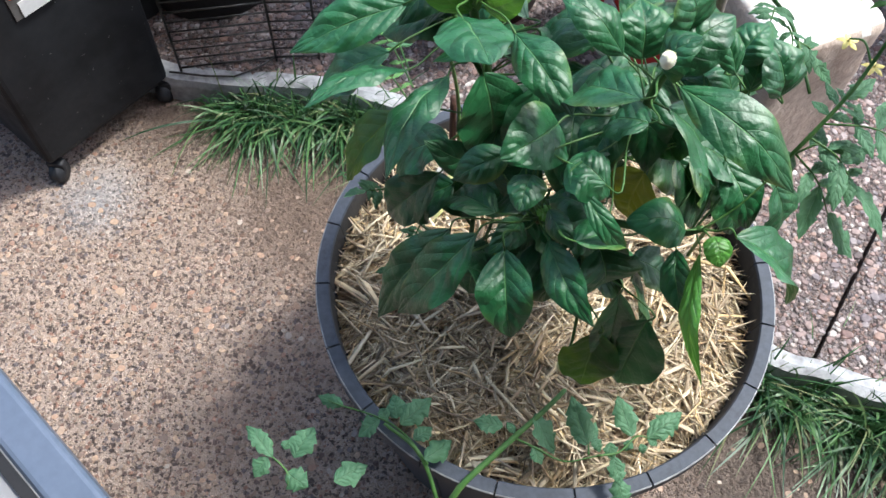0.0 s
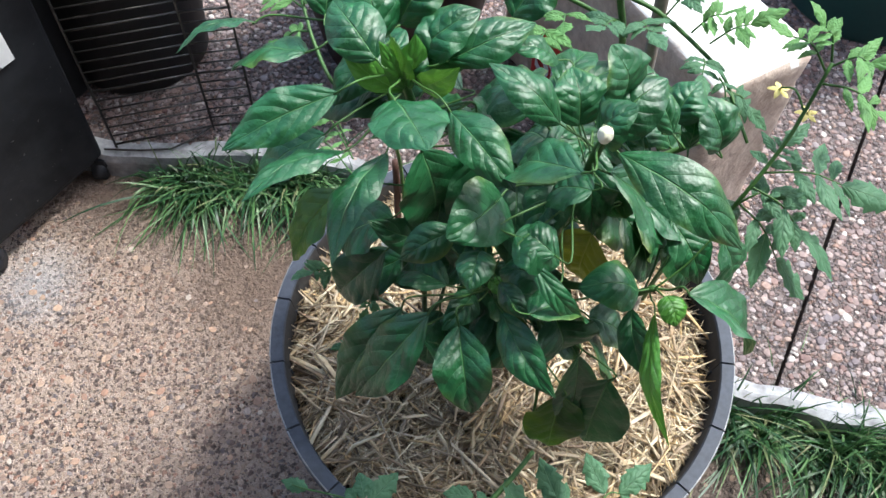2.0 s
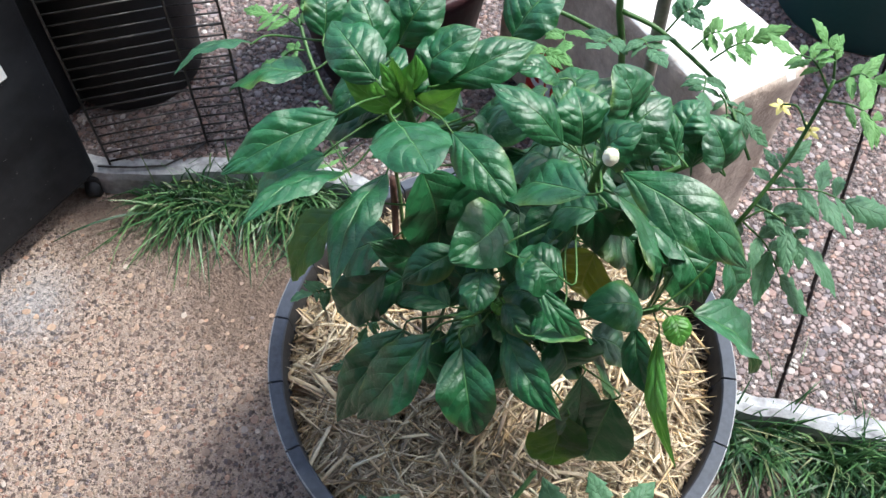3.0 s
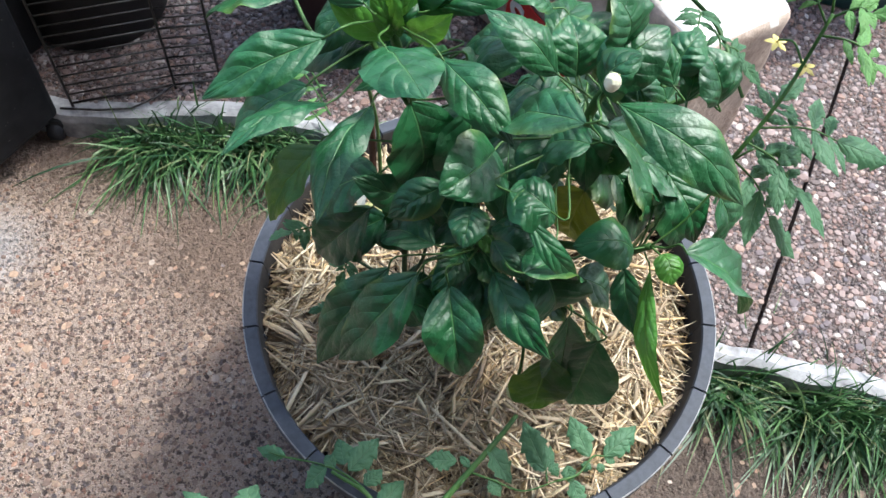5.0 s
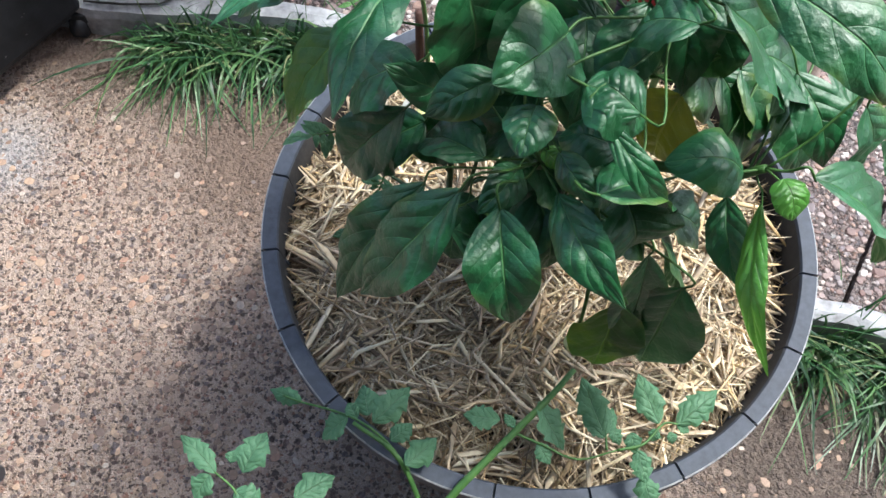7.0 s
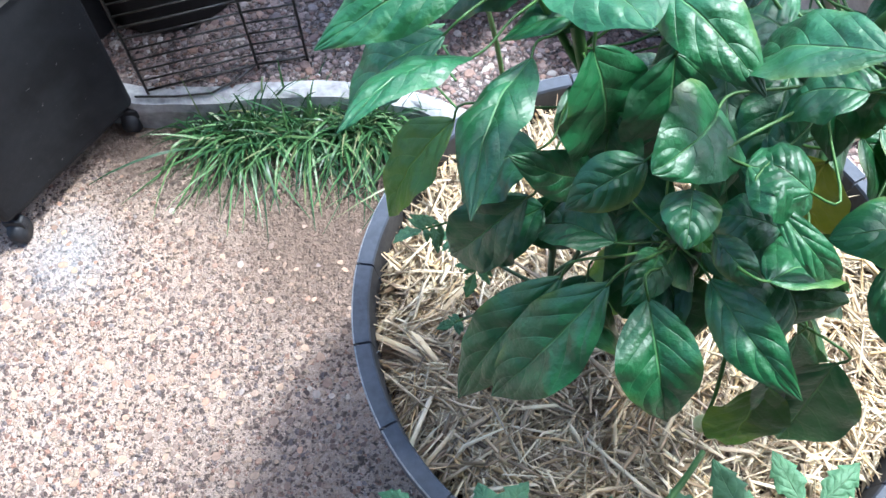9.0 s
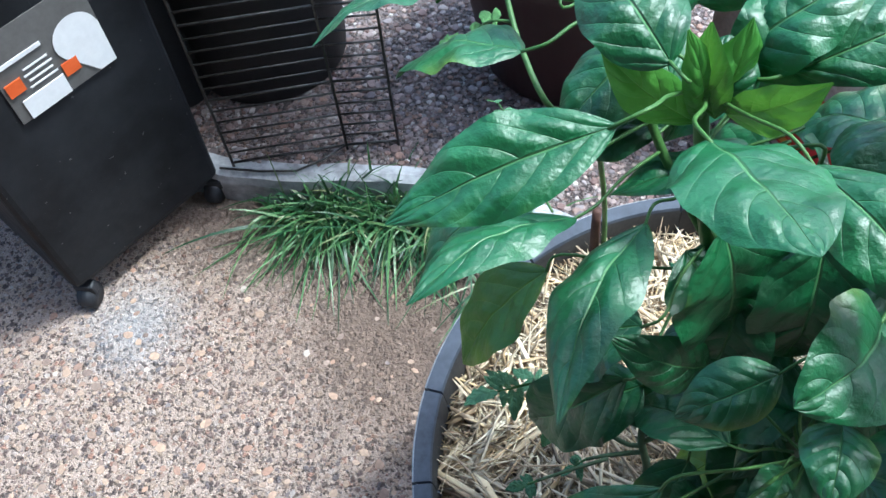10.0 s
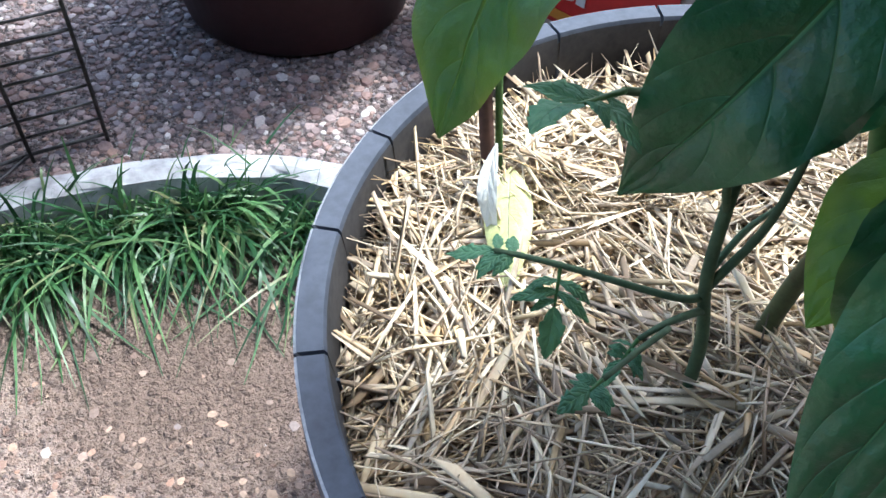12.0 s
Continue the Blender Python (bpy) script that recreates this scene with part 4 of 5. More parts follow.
pepper_leaf((0.287, 0.532, 0.744), (0.231, 0.531, 0.756), 0.045, -15, 0.02)
pepper_leaf((0.290, 0.538, 0.701), (0.298, 0.481, 0.674), 0.032, 43, 0.01)
pepper_leaf((0.303, 0.519, 0.727), (0.311, 0.415, 0.672), 0.024, 60, 0.018, skin=leaf_young)
pepper_leaf((0.280, 0.506, 0.612), (0.274, 0.490, 0.478), 0.078, 8, 0.004)
pepper_leaf((0.247, 0.520, 0.640), (0.250, 0.500, 0.500), 0.048, 0, 0.006)
pepper_leaf((0.236, 0.503, 0.580), (0.236, 0.494, 0.455), 0.066, 8, 0.006, skin=leaf_aging)
pepper_leaf((0.263, 0.547, 0.620), (0.293, 0.552, 0.520), 0.061, 0, 0.01)
pepper_leaf((0.183, 0.499, 0.769), (0.241, 0.512, 0.723), 0.050, -25, 0.012)
pepper_leaf((0.205, 0.534, 0.806), (0.174, 0.561, 0.797), 0.036, -8, 0.012)
pepper_leaf((0.221, 0.613, 0.775), (0.187, 0.602, 0.745), 0.050, 0, 0.012)
pepper_leaf((0.292, 0.631, 0.720), (0.323, 0.597, 0.650), 0.062, 0, 0.012)
pepper_leaf((0.329, 0.603, 0.740), (0.346, 0.565, 0.690), 0.048, 0, 0.012)
pepper_leaf((0.185, 0.580, 0.660), (0.225, 0.574, 0.630), 0.048, 0, 0.012)
pepper_leaf((0.166, 0.584, 0.620), (0.181, 0.545, 0.560), 0.062, 0, 0.012)
pepper_leaf((0.068, 0.634, 0.720), (0.014, 0.634, 0.660), 0.060, 0, 0.012)
pepper_leaf((0.205, 0.709, 0.800), (0.155, 0.746, 0.770), 0.058, 0, 0.012)
pepper_leaf((0.323, 0.650, 0.800), (0.298, 0.684, 0.810), 0.045, 0, 0.012)
pepper_leaf((0.267, 0.572, 0.620), (0.306, 0.565, 0.580), 0.050, 0, 0.012)
pepper_leaf((0.096, 0.688, 0.720), (0.119, 0.655, 0.660), 0.066, 0, 0.012)
pepper_leaf((0.150, 0.635, 0.700), (0.133, 0.607, 0.660), 0.055, 0, 0.012)
pepper_leaf((0.223, 0.653, 0.800), (0.255, 0.638, 0.730), 0.055, 0, 0.012)
pepper_leaf((0.171, 0.678, 0.770), (0.204, 0.660, 0.720), 0.060, 0, 0.012)
pepper_leaf((0.294, 0.662, 0.760), (0.281, 0.644, 0.700), 0.055, 0, 0.012)
pepper_leaf((0.363, 0.628, 0.740), (0.392, 0.608, 0.700), 0.050, 0, 0.012)
pepper_leaf((0.195, 0.637, 0.750), (0.164, 0.621, 0.710), 0.070, 0, 0.012)
pepper_leaf((0.273, 0.666, 0.700), (0.309, 0.646, 0.640), 0.070, 0, 0.012)
pepper_leaf((0.075, 0.624, 0.660), (0.036, 0.614, 0.600), 0.055, 0, 0.012)
pepper_leaf((0.307, 0.636, 0.720), (0.330, 0.620, 0.660), 0.060, 0, 0.012)
pepper_leaf((0.337, 0.639, 0.700), (0.364, 0.615, 0.640), 0.055, 0, 0.012)
pepper_leaf((0.150, 0.597, 0.660), (0.190, 0.581, 0.610), 0.060, 0, 0.012)
pepper_leaf((0.208, 0.565, 0.620), (0.263, 0.556, 0.570), 0.055, 0, 0.012)
pepper_leaf((0.242, 0.594, 0.660), (0.212, 0.582, 0.630), 0.055, 0, 0.012)
pepper_leaf((0.120, 0.579, 0.680), (0.071, 0.619, 0.640), 0.046, 0, 0.012)
pepper_leaf((0.175, 0.630, 0.600), (0.146, 0.583, 0.540), 0.062, 0, 0.012)
pepper_leaf((0.115, 0.605, 0.580), (0.100, 0.575, 0.510), 0.052, 0, 0.012)
pepper_leaf((0.185, 0.577, 0.620), (0.158, 0.567, 0.550), 0.056, 0, 0.012)
pepper_leaf((0.150, 0.645, 0.800), (0.150, 0.625, 0.705), 0.068, 0, 0.012)
pepper_leaf((0.165, 0.600, 0.690), (0.120, 0.610, 0.640), 0.058, 0, 0.012)


def inner_leaves(count, seed, x=(0.13, 0.36), y=(0.57, 0.78), z=(0.60, 0.80)):
    """The crowded leaves inside the bush, on the branches below the outer ones."""
    rng = random.Random(seed)
    for _ in range(count):
        at = Vector((rng.uniform(*x), rng.uniform(*y), rng.uniform(*z)))
        out = Vector((at.x - 0.21, at.y - 0.68, 0))
        turn = math.atan2(out.y, out.x) + rng.gauss(0, 0.7)
        length = rng.uniform(0.065, 0.105)
        fall = rng.uniform(0.1, 0.9)
        tip = at + Vector((math.cos(turn) * math.cos(fall), math.sin(turn) * math.cos(fall), -math.sin(fall))) * length
        pepper_leaf(at, tip, length * rng.uniform(0.46, 0.60), rng.uniform(-15, 15), 0.010)


inner_leaves(12, 83, (0.16, 0.30), (0.66, 0.76), (0.66, 0.78))
inner_leaves(15, 81, (0.03, 0.16), (0.70, 0.80), (0.73, 0.83))
# Extra leaves added here to keep the sun off those below.
inner_leaves(6, 91, (0.17, 0.24), (0.63, 0.69), (0.74, 0.79))
inner_leaves(12, 85, (0.19, 0.33), (0.65, 0.74), (0.76, 0.84))
pepper_leaf((0.188, 0.642, 0.548), (0.116, 0.617, 0.476), 0.060, 0, 0.010, skin=leaf_aging)
inner_leaves(14, 87, (0.17, 0.31), (0.60, 0.74), (0.57, 0.66))


def pepper_flower(place, size):
    """A white hanging flower with five pointed petals round a small cup."""
    p = Vector(place)
    cup = lathe([(0.0008, 0.0), (0.34 * size, 0.12 * size), (0.50 * size, 0.5 * size), (0.46 * size, 0.9 * size), (0.26 * size, 1.16 * size), (0.0006, 1.24 * size)], 18)
    ob = put("flower", mesh_of("flower", [Vector(v) + p for v in cup[0]], cup[1], petal_white), pepper, "small white flower")
    rng = random.Random(4)
    for i in range(5):
        a = 2 * math.pi * i / 5
        out = Vector((math.cos(a), math.sin(a), 0))
        v, f, uv = blade_data(p + out * 0.34 * size + Vector((0, 0, 0.55 * size)), p + out * 0.30 * size + Vector((0, 0, 1.15 * size)), 0.62 * size, 0, 0.001, rng, 8, 4, quilt=0)
        put("petal", mesh_of("petal", v, f, petal_white, uv), ob)
    return ob


pepper_flower((0.2220, 0.5420, 0.9450), 0.0115)
tube("flower_stalk", [(0.243, 0.600, 0.872), (0.236, 0.575, 0.915), (0.2220, 0.5420, 0.9460)], 0.0015, 0.0011, stem_green, pepper)
v, f = lathe([(0.0005, -0.010), (0.006, -0.007), (0.008, 0.0), (0.006, 0.008), (0.002, 0.012)], 12)
put("bud", mesh_of("bud", [Vector(q) + Vector((0.214, 0.509, 0.472)) for q in v], f, plain("pale_bud", (0.45, 0.5, 0.2), (0.62, 0.64, 0.35), 80, 0.5)), pepper, "pale green bud")
tube("bud_stalk", [(0.214, 0.509, 0.480), (0.218, 0.525, 0.53), (0.215, 0.56, 0.62), (0.20, 0.595, 0.64)], 0.0015, 0.0025, stem_green, pepper)


# ---- tomato plants ----
def tomato_leaf(plant, base, tip, size, skin=None, sag=0.02, seed=0):
    """A compound leaf: a thin midstalk, toothed leaflets in pairs and one at the end."""
    skin = skin or tomato_skin
    slim = skin is tomato_young
    rng = random.Random(seed + 100)
    b, t = Vector(base), Vector(tip)
    mid = b.lerp(t, 0.55) + Vector((0, 0, sag))
    line = smooth_line([b, mid, t], 6)
    vv, ff = tube_data([b, mid, t], 0.0012, 0.0007, 6, 6)
    ob = put("leaf", mesh_of("leaf_stalk", vv, ff, stem_green), plant)
    a = (t - b).normalized()
    up = (Vector((0, 0, 1)) - a * a.z).normalized()
    side = a.cross(up)

    def leaflet(at, way, length, width):
        end = at + way.normalized() * length
        end.z -= length * rng.uniform(0.05, 0.30)
        v, f, uv = blade_data(at, end, width, rng.uniform(-25, 25), rng.uniform(0.0, 0.004), rng, 30, 8, lobes=rng.choice((3.5, 4, 4.5)), quilt=0.5)
        put("leaflet", mesh_of("leaflet", v, f, skin, uv), ob)

    leaflet(t, a + side * rng.uniform(-0.2, 0.2), size, size * (0.40 if slim else 0.48))
    for at, k in ((0.86, 0.55), (0.62, 0.78), (0.36, 0.62)):
        q = line[min(len(line) - 1, int(at * (len(line) - 1)))]
        for s in (-1, 1):
            if rng.random() < 0.93:
                leaflet(q, a * rng.uniform(0.25, 0.6) + side * s, size * k * rng.uniform(0.8, 1.15), size * k * rng.uniform(0.28, 0.38) * (1.0 if slim else 1.12))
    return ob


def tomato_sprig(plant, stalk, leaflets, seed):
    """A compound leaf whose leaflets stand where they are given: (base, tip, width, roll)."""
    rng = random.Random(seed + 300)
    vv, ff = tube_data(stalk, 0.0016, 0.0009, 6, 5)
    ob = put("leaf", mesh_of("leaf_stalk", vv, ff, stem_green), plant)
    for base, tip, width, roll in leaflets:
        v, f, uv = blade_data(base, tip, width, roll, rng.uniform(0.0, 0.004), rng, 30, 8, lobes=rng.choice((2.5, 3.5, 4.5)), quilt=0.6)
        put("leaflet", mesh_of("leaflet", v, f, tomato_skin, uv), ob)
    return ob


front = thing("tomato_plant", "young tomato plant with toothed grey-green leaves beside the planter", "plant", (0.10, 0.27, 0.0), group="tomato plants")
tube("stem", [(0.10, 0.27, 0.0), (0.095, 0.29, 0.15), (0.09, 0.33, 0.30), (0.096, 0.368, 0.395), (0.145, 0.418, 0.42), (0.195, 0.466, 0.43), (0.222, 0.496, 0.43)], 0.0055, 0.0028, stem_green, front)
tube("branch", [(0.09, 0.345, 0.34), (0.057, 0.412, 0.40), (0.01, 0.448, 0.405)], 0.003, 0.002, stem_green, front)
tube("branch", [(0.092, 0.30, 0.20), (0.02, 0.29, 0.31), (-0.04, 0.30, 0.38)], 0.0035, 0.0022, stem_green, front)
tomato_sprig(front, [(0.065, 0.404, 0.4), (0.038, 0.434, 0.405), (0.004, 0.456, 0.4), (-0.048, 0.474, 0.385), (-0.064, 0.481, 0.38)], [((0.029, 0.448, 0.405), (0.064, 0.484, 0.405), 0.030, 10), ((0.024, 0.455, 0.405), (0.017, 0.487, 0.4), 0.025, -15), ((0.046, 0.431, 0.405), (0.067, 0.449, 0.4), 0.020, 0), ((0.061, 0.408, 0.405), (0.091, 0.438, 0.39), 0.027, 15), ((-0.044, 0.474, 0.385), (-0.079, 0.49, 0.37), 0.018, -10), ((0.004, 0.455, 0.4), (-0.021, 0.436, 0.385), 0.028, 20), ((0.013, 0.453, 0.4), (0.003, 0.47, 0.395), 0.015, 0)], 1)
tomato_sprig(front, [(-0.093, 0.368, 0.4), (-0.097, 0.383, 0.405), (-0.117, 0.399, 0.41)], [((-0.115, 0.397, 0.41), (-0.152, 0.432, 0.41), 0.022, 10), ((-0.09, 0.398, 0.41), (-0.071, 0.436, 0.41), 0.033, -10), ((-0.12, 0.396, 0.41), (-0.134, 0.375, 0.4), 0.024, 0), ((-0.102, 0.407, 0.41), (-0.099, 0.419, 0.41), 0.014, 0), ((-0.097, 0.382, 0.405), (-0.07, 0.368, 0.4), 0.029, 10), ((-0.041, 0.375, 0.405), (-0.005, 0.398, 0.4), 0.029, 0)], 2)
tomato_sprig(front, [(0.152, 0.421, 0.425), (0.163, 0.436, 0.425)], [((0.15, 0.448, 0.425), (0.115, 0.452, 0.425), 0.024, 5), ((0.163, 0.439, 0.428), (0.154, 0.453, 0.425), 0.010, 0)], 3)
tomato_sprig(front, [(0.175, 0.449, 0.425), (0.187, 0.46, 0.427)], [((0.186, 0.464, 0.43), (0.211, 0.423, 0.41), 0.032, -25)], 4)
tomato_sprig(front, [(0.163, 0.435, 0.425), (0.189, 0.424, 0.425), (0.221, 0.411, 0.425), (0.259, 0.42, 0.425)], [((0.185, 0.426, 0.425), (0.196, 0.407, 0.42), 0.016, 0), ((0.274, 0.437, 0.425), (0.277, 0.418, 0.42), 0.017, 10), ((0.255, 0.442, 0.425), (0.263, 0.426, 0.42), 0.016, -20)], 5)
tomato_sprig(front, [(0.249, 0.42, 0.425), (0.249, 0.433, 0.427)], [((0.248, 0.432, 0.427), (0.229, 0.489, 0.43), 0.031, -12), ((0.247, 0.431, 0.427), (0.229, 0.451, 0.42), 0.016, 10), ((0.252, 0.435, 0.427), (0.259, 0.462, 0.42), 0.014, 20)], 6)
tomato_sprig(front, [(0.259, 0.42, 0.425), (0.284, 0.426, 0.425), (0.304, 0.445, 0.427), (0.318, 0.445, 0.427)], [((0.3, 0.445, 0.427), (0.284, 0.493, 0.43), 0.028, -10), ((0.317, 0.445, 0.427), (0.359, 0.478, 0.43), 0.028, 10), ((0.298, 0.441, 0.425), (0.293, 0.43, 0.42), 0.011, 0), ((0.318, 0.445, 0.425), (0.33, 0.439, 0.42), 0.011, 0), ((0.31, 0.438, 0.425), (0.313, 0.428, 0.42), 0.010, 0)], 7)
tomato_sprig(front, [(0.274, 0.423, 0.425), (0.278, 0.421, 0.42)], [((0.279, 0.422, 0.42), (0.287, 0.392, 0.41), 0.021, 0), ((0.284, 0.399, 0.41), (0.292, 0.371, 0.4), 0.024, 10)], 8)

sprawl = thing("tomato_plant", "leggy flowering tomato plant leaning out over the slab", "plant", (0.405, 0.74, 0.335), group="tomato plants")
tube("stem", [(0.405, 0.74, 0.33), (0.395, 0.70, 0.50), (0.378, 0.63, 0.66), (0.391, 0.62, 0.75), (0.424, 0.647, 0.80), (0.44, 0.666, 0.825), (0.454, 0.685, 0.87)], 0.0028, 0.0016, stem_green, sprawl)
for n, (b, t, s, young) in enumerate((((0.454, 0.685, 0.865), (0.478, 0.672, 0.882), 0.040, 1), ((0.454, 0.687, 0.87), (0.442, 0.700, 0.895), 0.036, 1), ((0.450, 0.680, 0.85), (0.500, 0.660, 0.835), 0.044, 1),
                                      ((0.452, 0.684, 0.86), (0.425, 0.712, 0.875), 0.032, 1), ((0.400, 0.628, 0.77), (0.452, 0.600, 0.735), 0.060, 0), ((0.410, 0.635, 0.78), (0.490, 0.630, 0.765), 0.062, 0),
                                      ((0.395, 0.622, 0.75), (0.425, 0.628, 0.752), 0.040, 0), ((0.395, 0.622, 0.75), (0.440, 0.590, 0.70), 0.062, 0), ((0.405, 0.63, 0.77), (0.435, 0.662, 0.785), 0.036, 0))):
    tomato_leaf(sprawl, b, t, s, tomato_young if young else tomato_skin, 0.010, 20 + n)


def tomato_flower(plant, place, size):
    p = Vector(place)
    rng = random.Random(9)
    v, f = lathe([(0.0004, -1.0 * size), (0.16 * size, -0.7 * size), (0.22 * size, -0.1 * size), (0.1 * size, 0.1 * size)], 10)
    ob = put("flower", mesh_of("flower", [Vector(q) + p for q in v], f, petal_yellow), plant, "small yellow star flower")
    for i in range(5):
        a = 2 * math.pi * i / 5 + 0.3
        out = Vector((math.cos(a), math.sin(a), 0))
        vv, ff, uv = blade_data(p + out * 0.1 * size, p + out * size + Vector((0, 0, -0.15 * size)), 0.40 * size, 0, 0.0008, rng, 8, 4, quilt=0)
        put("petal", mesh_of("petal", vv, ff, petal_yellow, uv), ob)


tomato_flower(sprawl, (0.426, 0.696, 0.825), 0.011)
tomato_flower(sprawl, (0.447, 0.671, 0.820), 0.011)
tube("flower_stalk", [(0.44, 0.668, 0.828), (0.434, 0.685, 0.836), (0.426, 0.696, 0.828)], 0.0012, 0.0009, stem_green, sprawl)

staked = thing("tomato_plant", "staked tomato plant with thin green stems behind the pepper leaves", "plant", (0.34, 0.845, 0.335), group="tomato plants")
tube("stem", [(0.34, 0.845, 0.33), (0.328, 0.84, 0.55), (0.313, 0.826, 0.75), (0.292, 0.819, 0.85), (0.29, 0.82, 1.0)], 0.0045, 0.0035, stem_green, staked)
tube("branch", [(0.305, 0.823, 0.79), (0.288, 0.817, 0.80), (0.241, 0.829, 0.82), (0.20, 0.84, 0.83)], 0.003, 0.002, stem_green, staked)
tube("branch", [(0.296, 0.82, 0.83), (0.333, 0.803, 0.82), (0.37, 0.76, 0.81), (0.39, 0.731, 0.80), (0.404, 0.67, 0.78)], 0.0028, 0.0016, stem_green, staked)
for n, (b, t, s, young) in enumerate((((0.34, 0.80, 0.82), (0.360, 0.802, 0.848), 0.042, 0), ((0.30, 0.81, 0.80), (0.276, 0.785, 0.82), 0.038, 0), ((0.31, 0.80, 0.81), (0.318, 0.775, 0.822), 0.038, 0),
                                      ((0.36, 0.775, 0.82), (0.380, 0.770, 0.848), 0.036, 1), ((0.375, 0.76, 0.82), (0.405, 0.756, 0.848), 0.040, 1), ((0.392, 0.72, 0.795), (0.414, 0.712, 0.782), 0.028, 0),
                                      ((0.385, 0.735, 0.80), (0.389, 0.711, 0.79), 0.028, 0), ((0.22, 0.76, 0.84), (0.203, 0.724, 0.862), 0.044, 1), ((0.24, 0.80, 0.82), (0.23, 0.76, 0.85), 0.04, 1), ((0.37, 0.75, 0.81), (0.36, 0.72, 0.82), 0.034, 0))):
    tomato_leaf(staked, b, t, s, tomato_young if young else tomato_skin, 0.006, 40 + n)

back = thing("tomato_plant", "small tomato plant with pale feathery leaves in the planter", "plant", (0.078, 0.862, 0.335), group="tomato plants")
tube("stem", [(0.078, 0.862, 0.33), (0.070, 0.880, 0.50), (0.040, 0.840, 0.68), (0.012, 0.784, 0.74), (-0.011, 0.825, 0.76), (-0.025, 0.871, 0.78)], 0.0028, 0.0018, stem_green, back)
for n, (b, t, s, young) in enumerate((((-0.02, 0.86, 0.775), (-0.060, 0.896, 0.765), 0.036, 1), ((-0.015, 0.84, 0.765), (-0.048, 0.848, 0.742), 0.034, 1), ((-0.022, 0.862, 0.78), (-0.012, 0.862, 0.81), 0.034, 1),
                                      ((0.018, 0.80, 0.60), (-0.035, 0.955, 0.52), 0.030, 1), ((0.018, 0.80, 0.56), (-0.035, 0.915, 0.50), 0.028, 1), ((0.015, 0.79, 0.64), (-0.035, 0.98, 0.53), 0.028, 0))):
    tomato_leaf(back, b, t, s, tomato_young if young else tomato_skin, 0.008, 60 + n)

seedling = thing("tomato_plant", "thin tomato seedling with drooping stems under the pepper leaves", "plant", (0.118, 0.663, 0.335), group="tomato plants")
tube("stem", [(0.118, 0.663, 0.33), (0.112, 0.664, 0.40), (0.100, 0.668, 0.46), (0.10, 0.675, 0.53)], 0.0042, 0.003, stem_hairy, seedling)
tube("branch", [(0.104, 0.667, 0.44), (0.083, 0.668, 0.448), (0.034, 0.697, 0.457), (0.008, 0.720, 0.452)], 0.0024, 0.0014, stem_hairy, seedling)
tube("branch", [(0.107, 0.666, 0.43), (0.075, 0.655, 0.447), (0.054, 0.649, 0.45)], 0.0024, 0.0014, stem_hairy, seedling)
tube("branch", [(0.10, 0.668, 0.46), (0.125, 0.68, 0.47), (0.15, 0.688, 0.472)], 0.0022, 0.0014, stem_hairy, seedling)
tube("branch", [(0.10, 0.672, 0.50), (0.075, 0.665, 0.56), (0.035, 0.652, 0.60), (0.005, 0.640, 0.62)], 0.0022, 0.0014, stem_hairy, seedling)
tube("branch", [(0.103, 0.667, 0.45), (0.118, 0.662, 0.50), (0.125, 0.665, 0.56)], 0.0026, 0.0018, stem_hairy, seedling)
tube("branch", [(0.072, 0.651, 0.448), (0.04, 0.632, 0.47), (0.012, 0.616, 0.485)], 0.0018, 0.0012, stem_hairy, seedling)
tomato_leaf(seedling, (0.005, 0.640, 0.62), (-0.018, 0.628, 0.63), 0.028, seed=84, sag=0.0)
tomato_leaf(seedling, (0.012, 0.616, 0.485), (0.004, 0.612, 0.487), 0.018, seed=85, sag=0.0)
tomato_leaf(seedling, (0.02, 0.71, 0.455), (0.008, 0.722, 0.450), 0.026, seed=80, sag=0.0)
tomato_leaf(seedling, (0.034, 0.697, 0.457), (0.027, 0.684, 0.442), 0.026, seed=81, sag=0.0)
tomato_leaf(seedling, (0.054, 0.649, 0.45), (0.045, 0.645, 0.442), 0.016, seed=82, sag=0.0)


# ---- stakes, fallen leaves ----
stake = thing("garden_stake", "round grey weathered wooden stake standing in the planter", "stake", (0.380, 0.845, 0.300))
tube("rod", [(0.380, 0.845, 0.300), (0.348, 0.845, 0.800), (0.323, 0.845, 1.200)], 0.0075, 0.007, stake_wood, stake, sides=12)
stick = thing("garden_stake", "short thin brown stick standing in the straw", "stake", (0.066, 0.843, 0.32))
tube("rod", [(0.066, 0.843, 0.32), (0.066, 0.872, 0.40), (0.065, 0.89, 0.479)], 0.0052, 0.0048, stick_wood, stick, sides=10)


def fallen_leaf(base, tip, width, skin, roll, label, seed):
    v, f, uv = blade_data(base, tip, width, roll, 0.010, random.Random(seed), 18, 8, quilt=0.6)
    origin = Vector(base)
    ob = new("fallen_leaf", mesh_of("fallen_leaf", [q - origin for q in v], f, skin, uv))
    ob.location = origin
    return tagged(ob, label, "leaf")


fallen_leaf((0.082, 0.856, 0.362), (0.039, 0.752, 0.356), 0.032, leaf_dry, 10, "pale yellow fallen leaf lying curled on the straw", 3)
fallen_leaf((0.064, 0.846, 0.398), (0.050, 0.797, 0.352), 0.014, leaf_pale, 35, "bleached white dry leaf lying on the straw", 5)


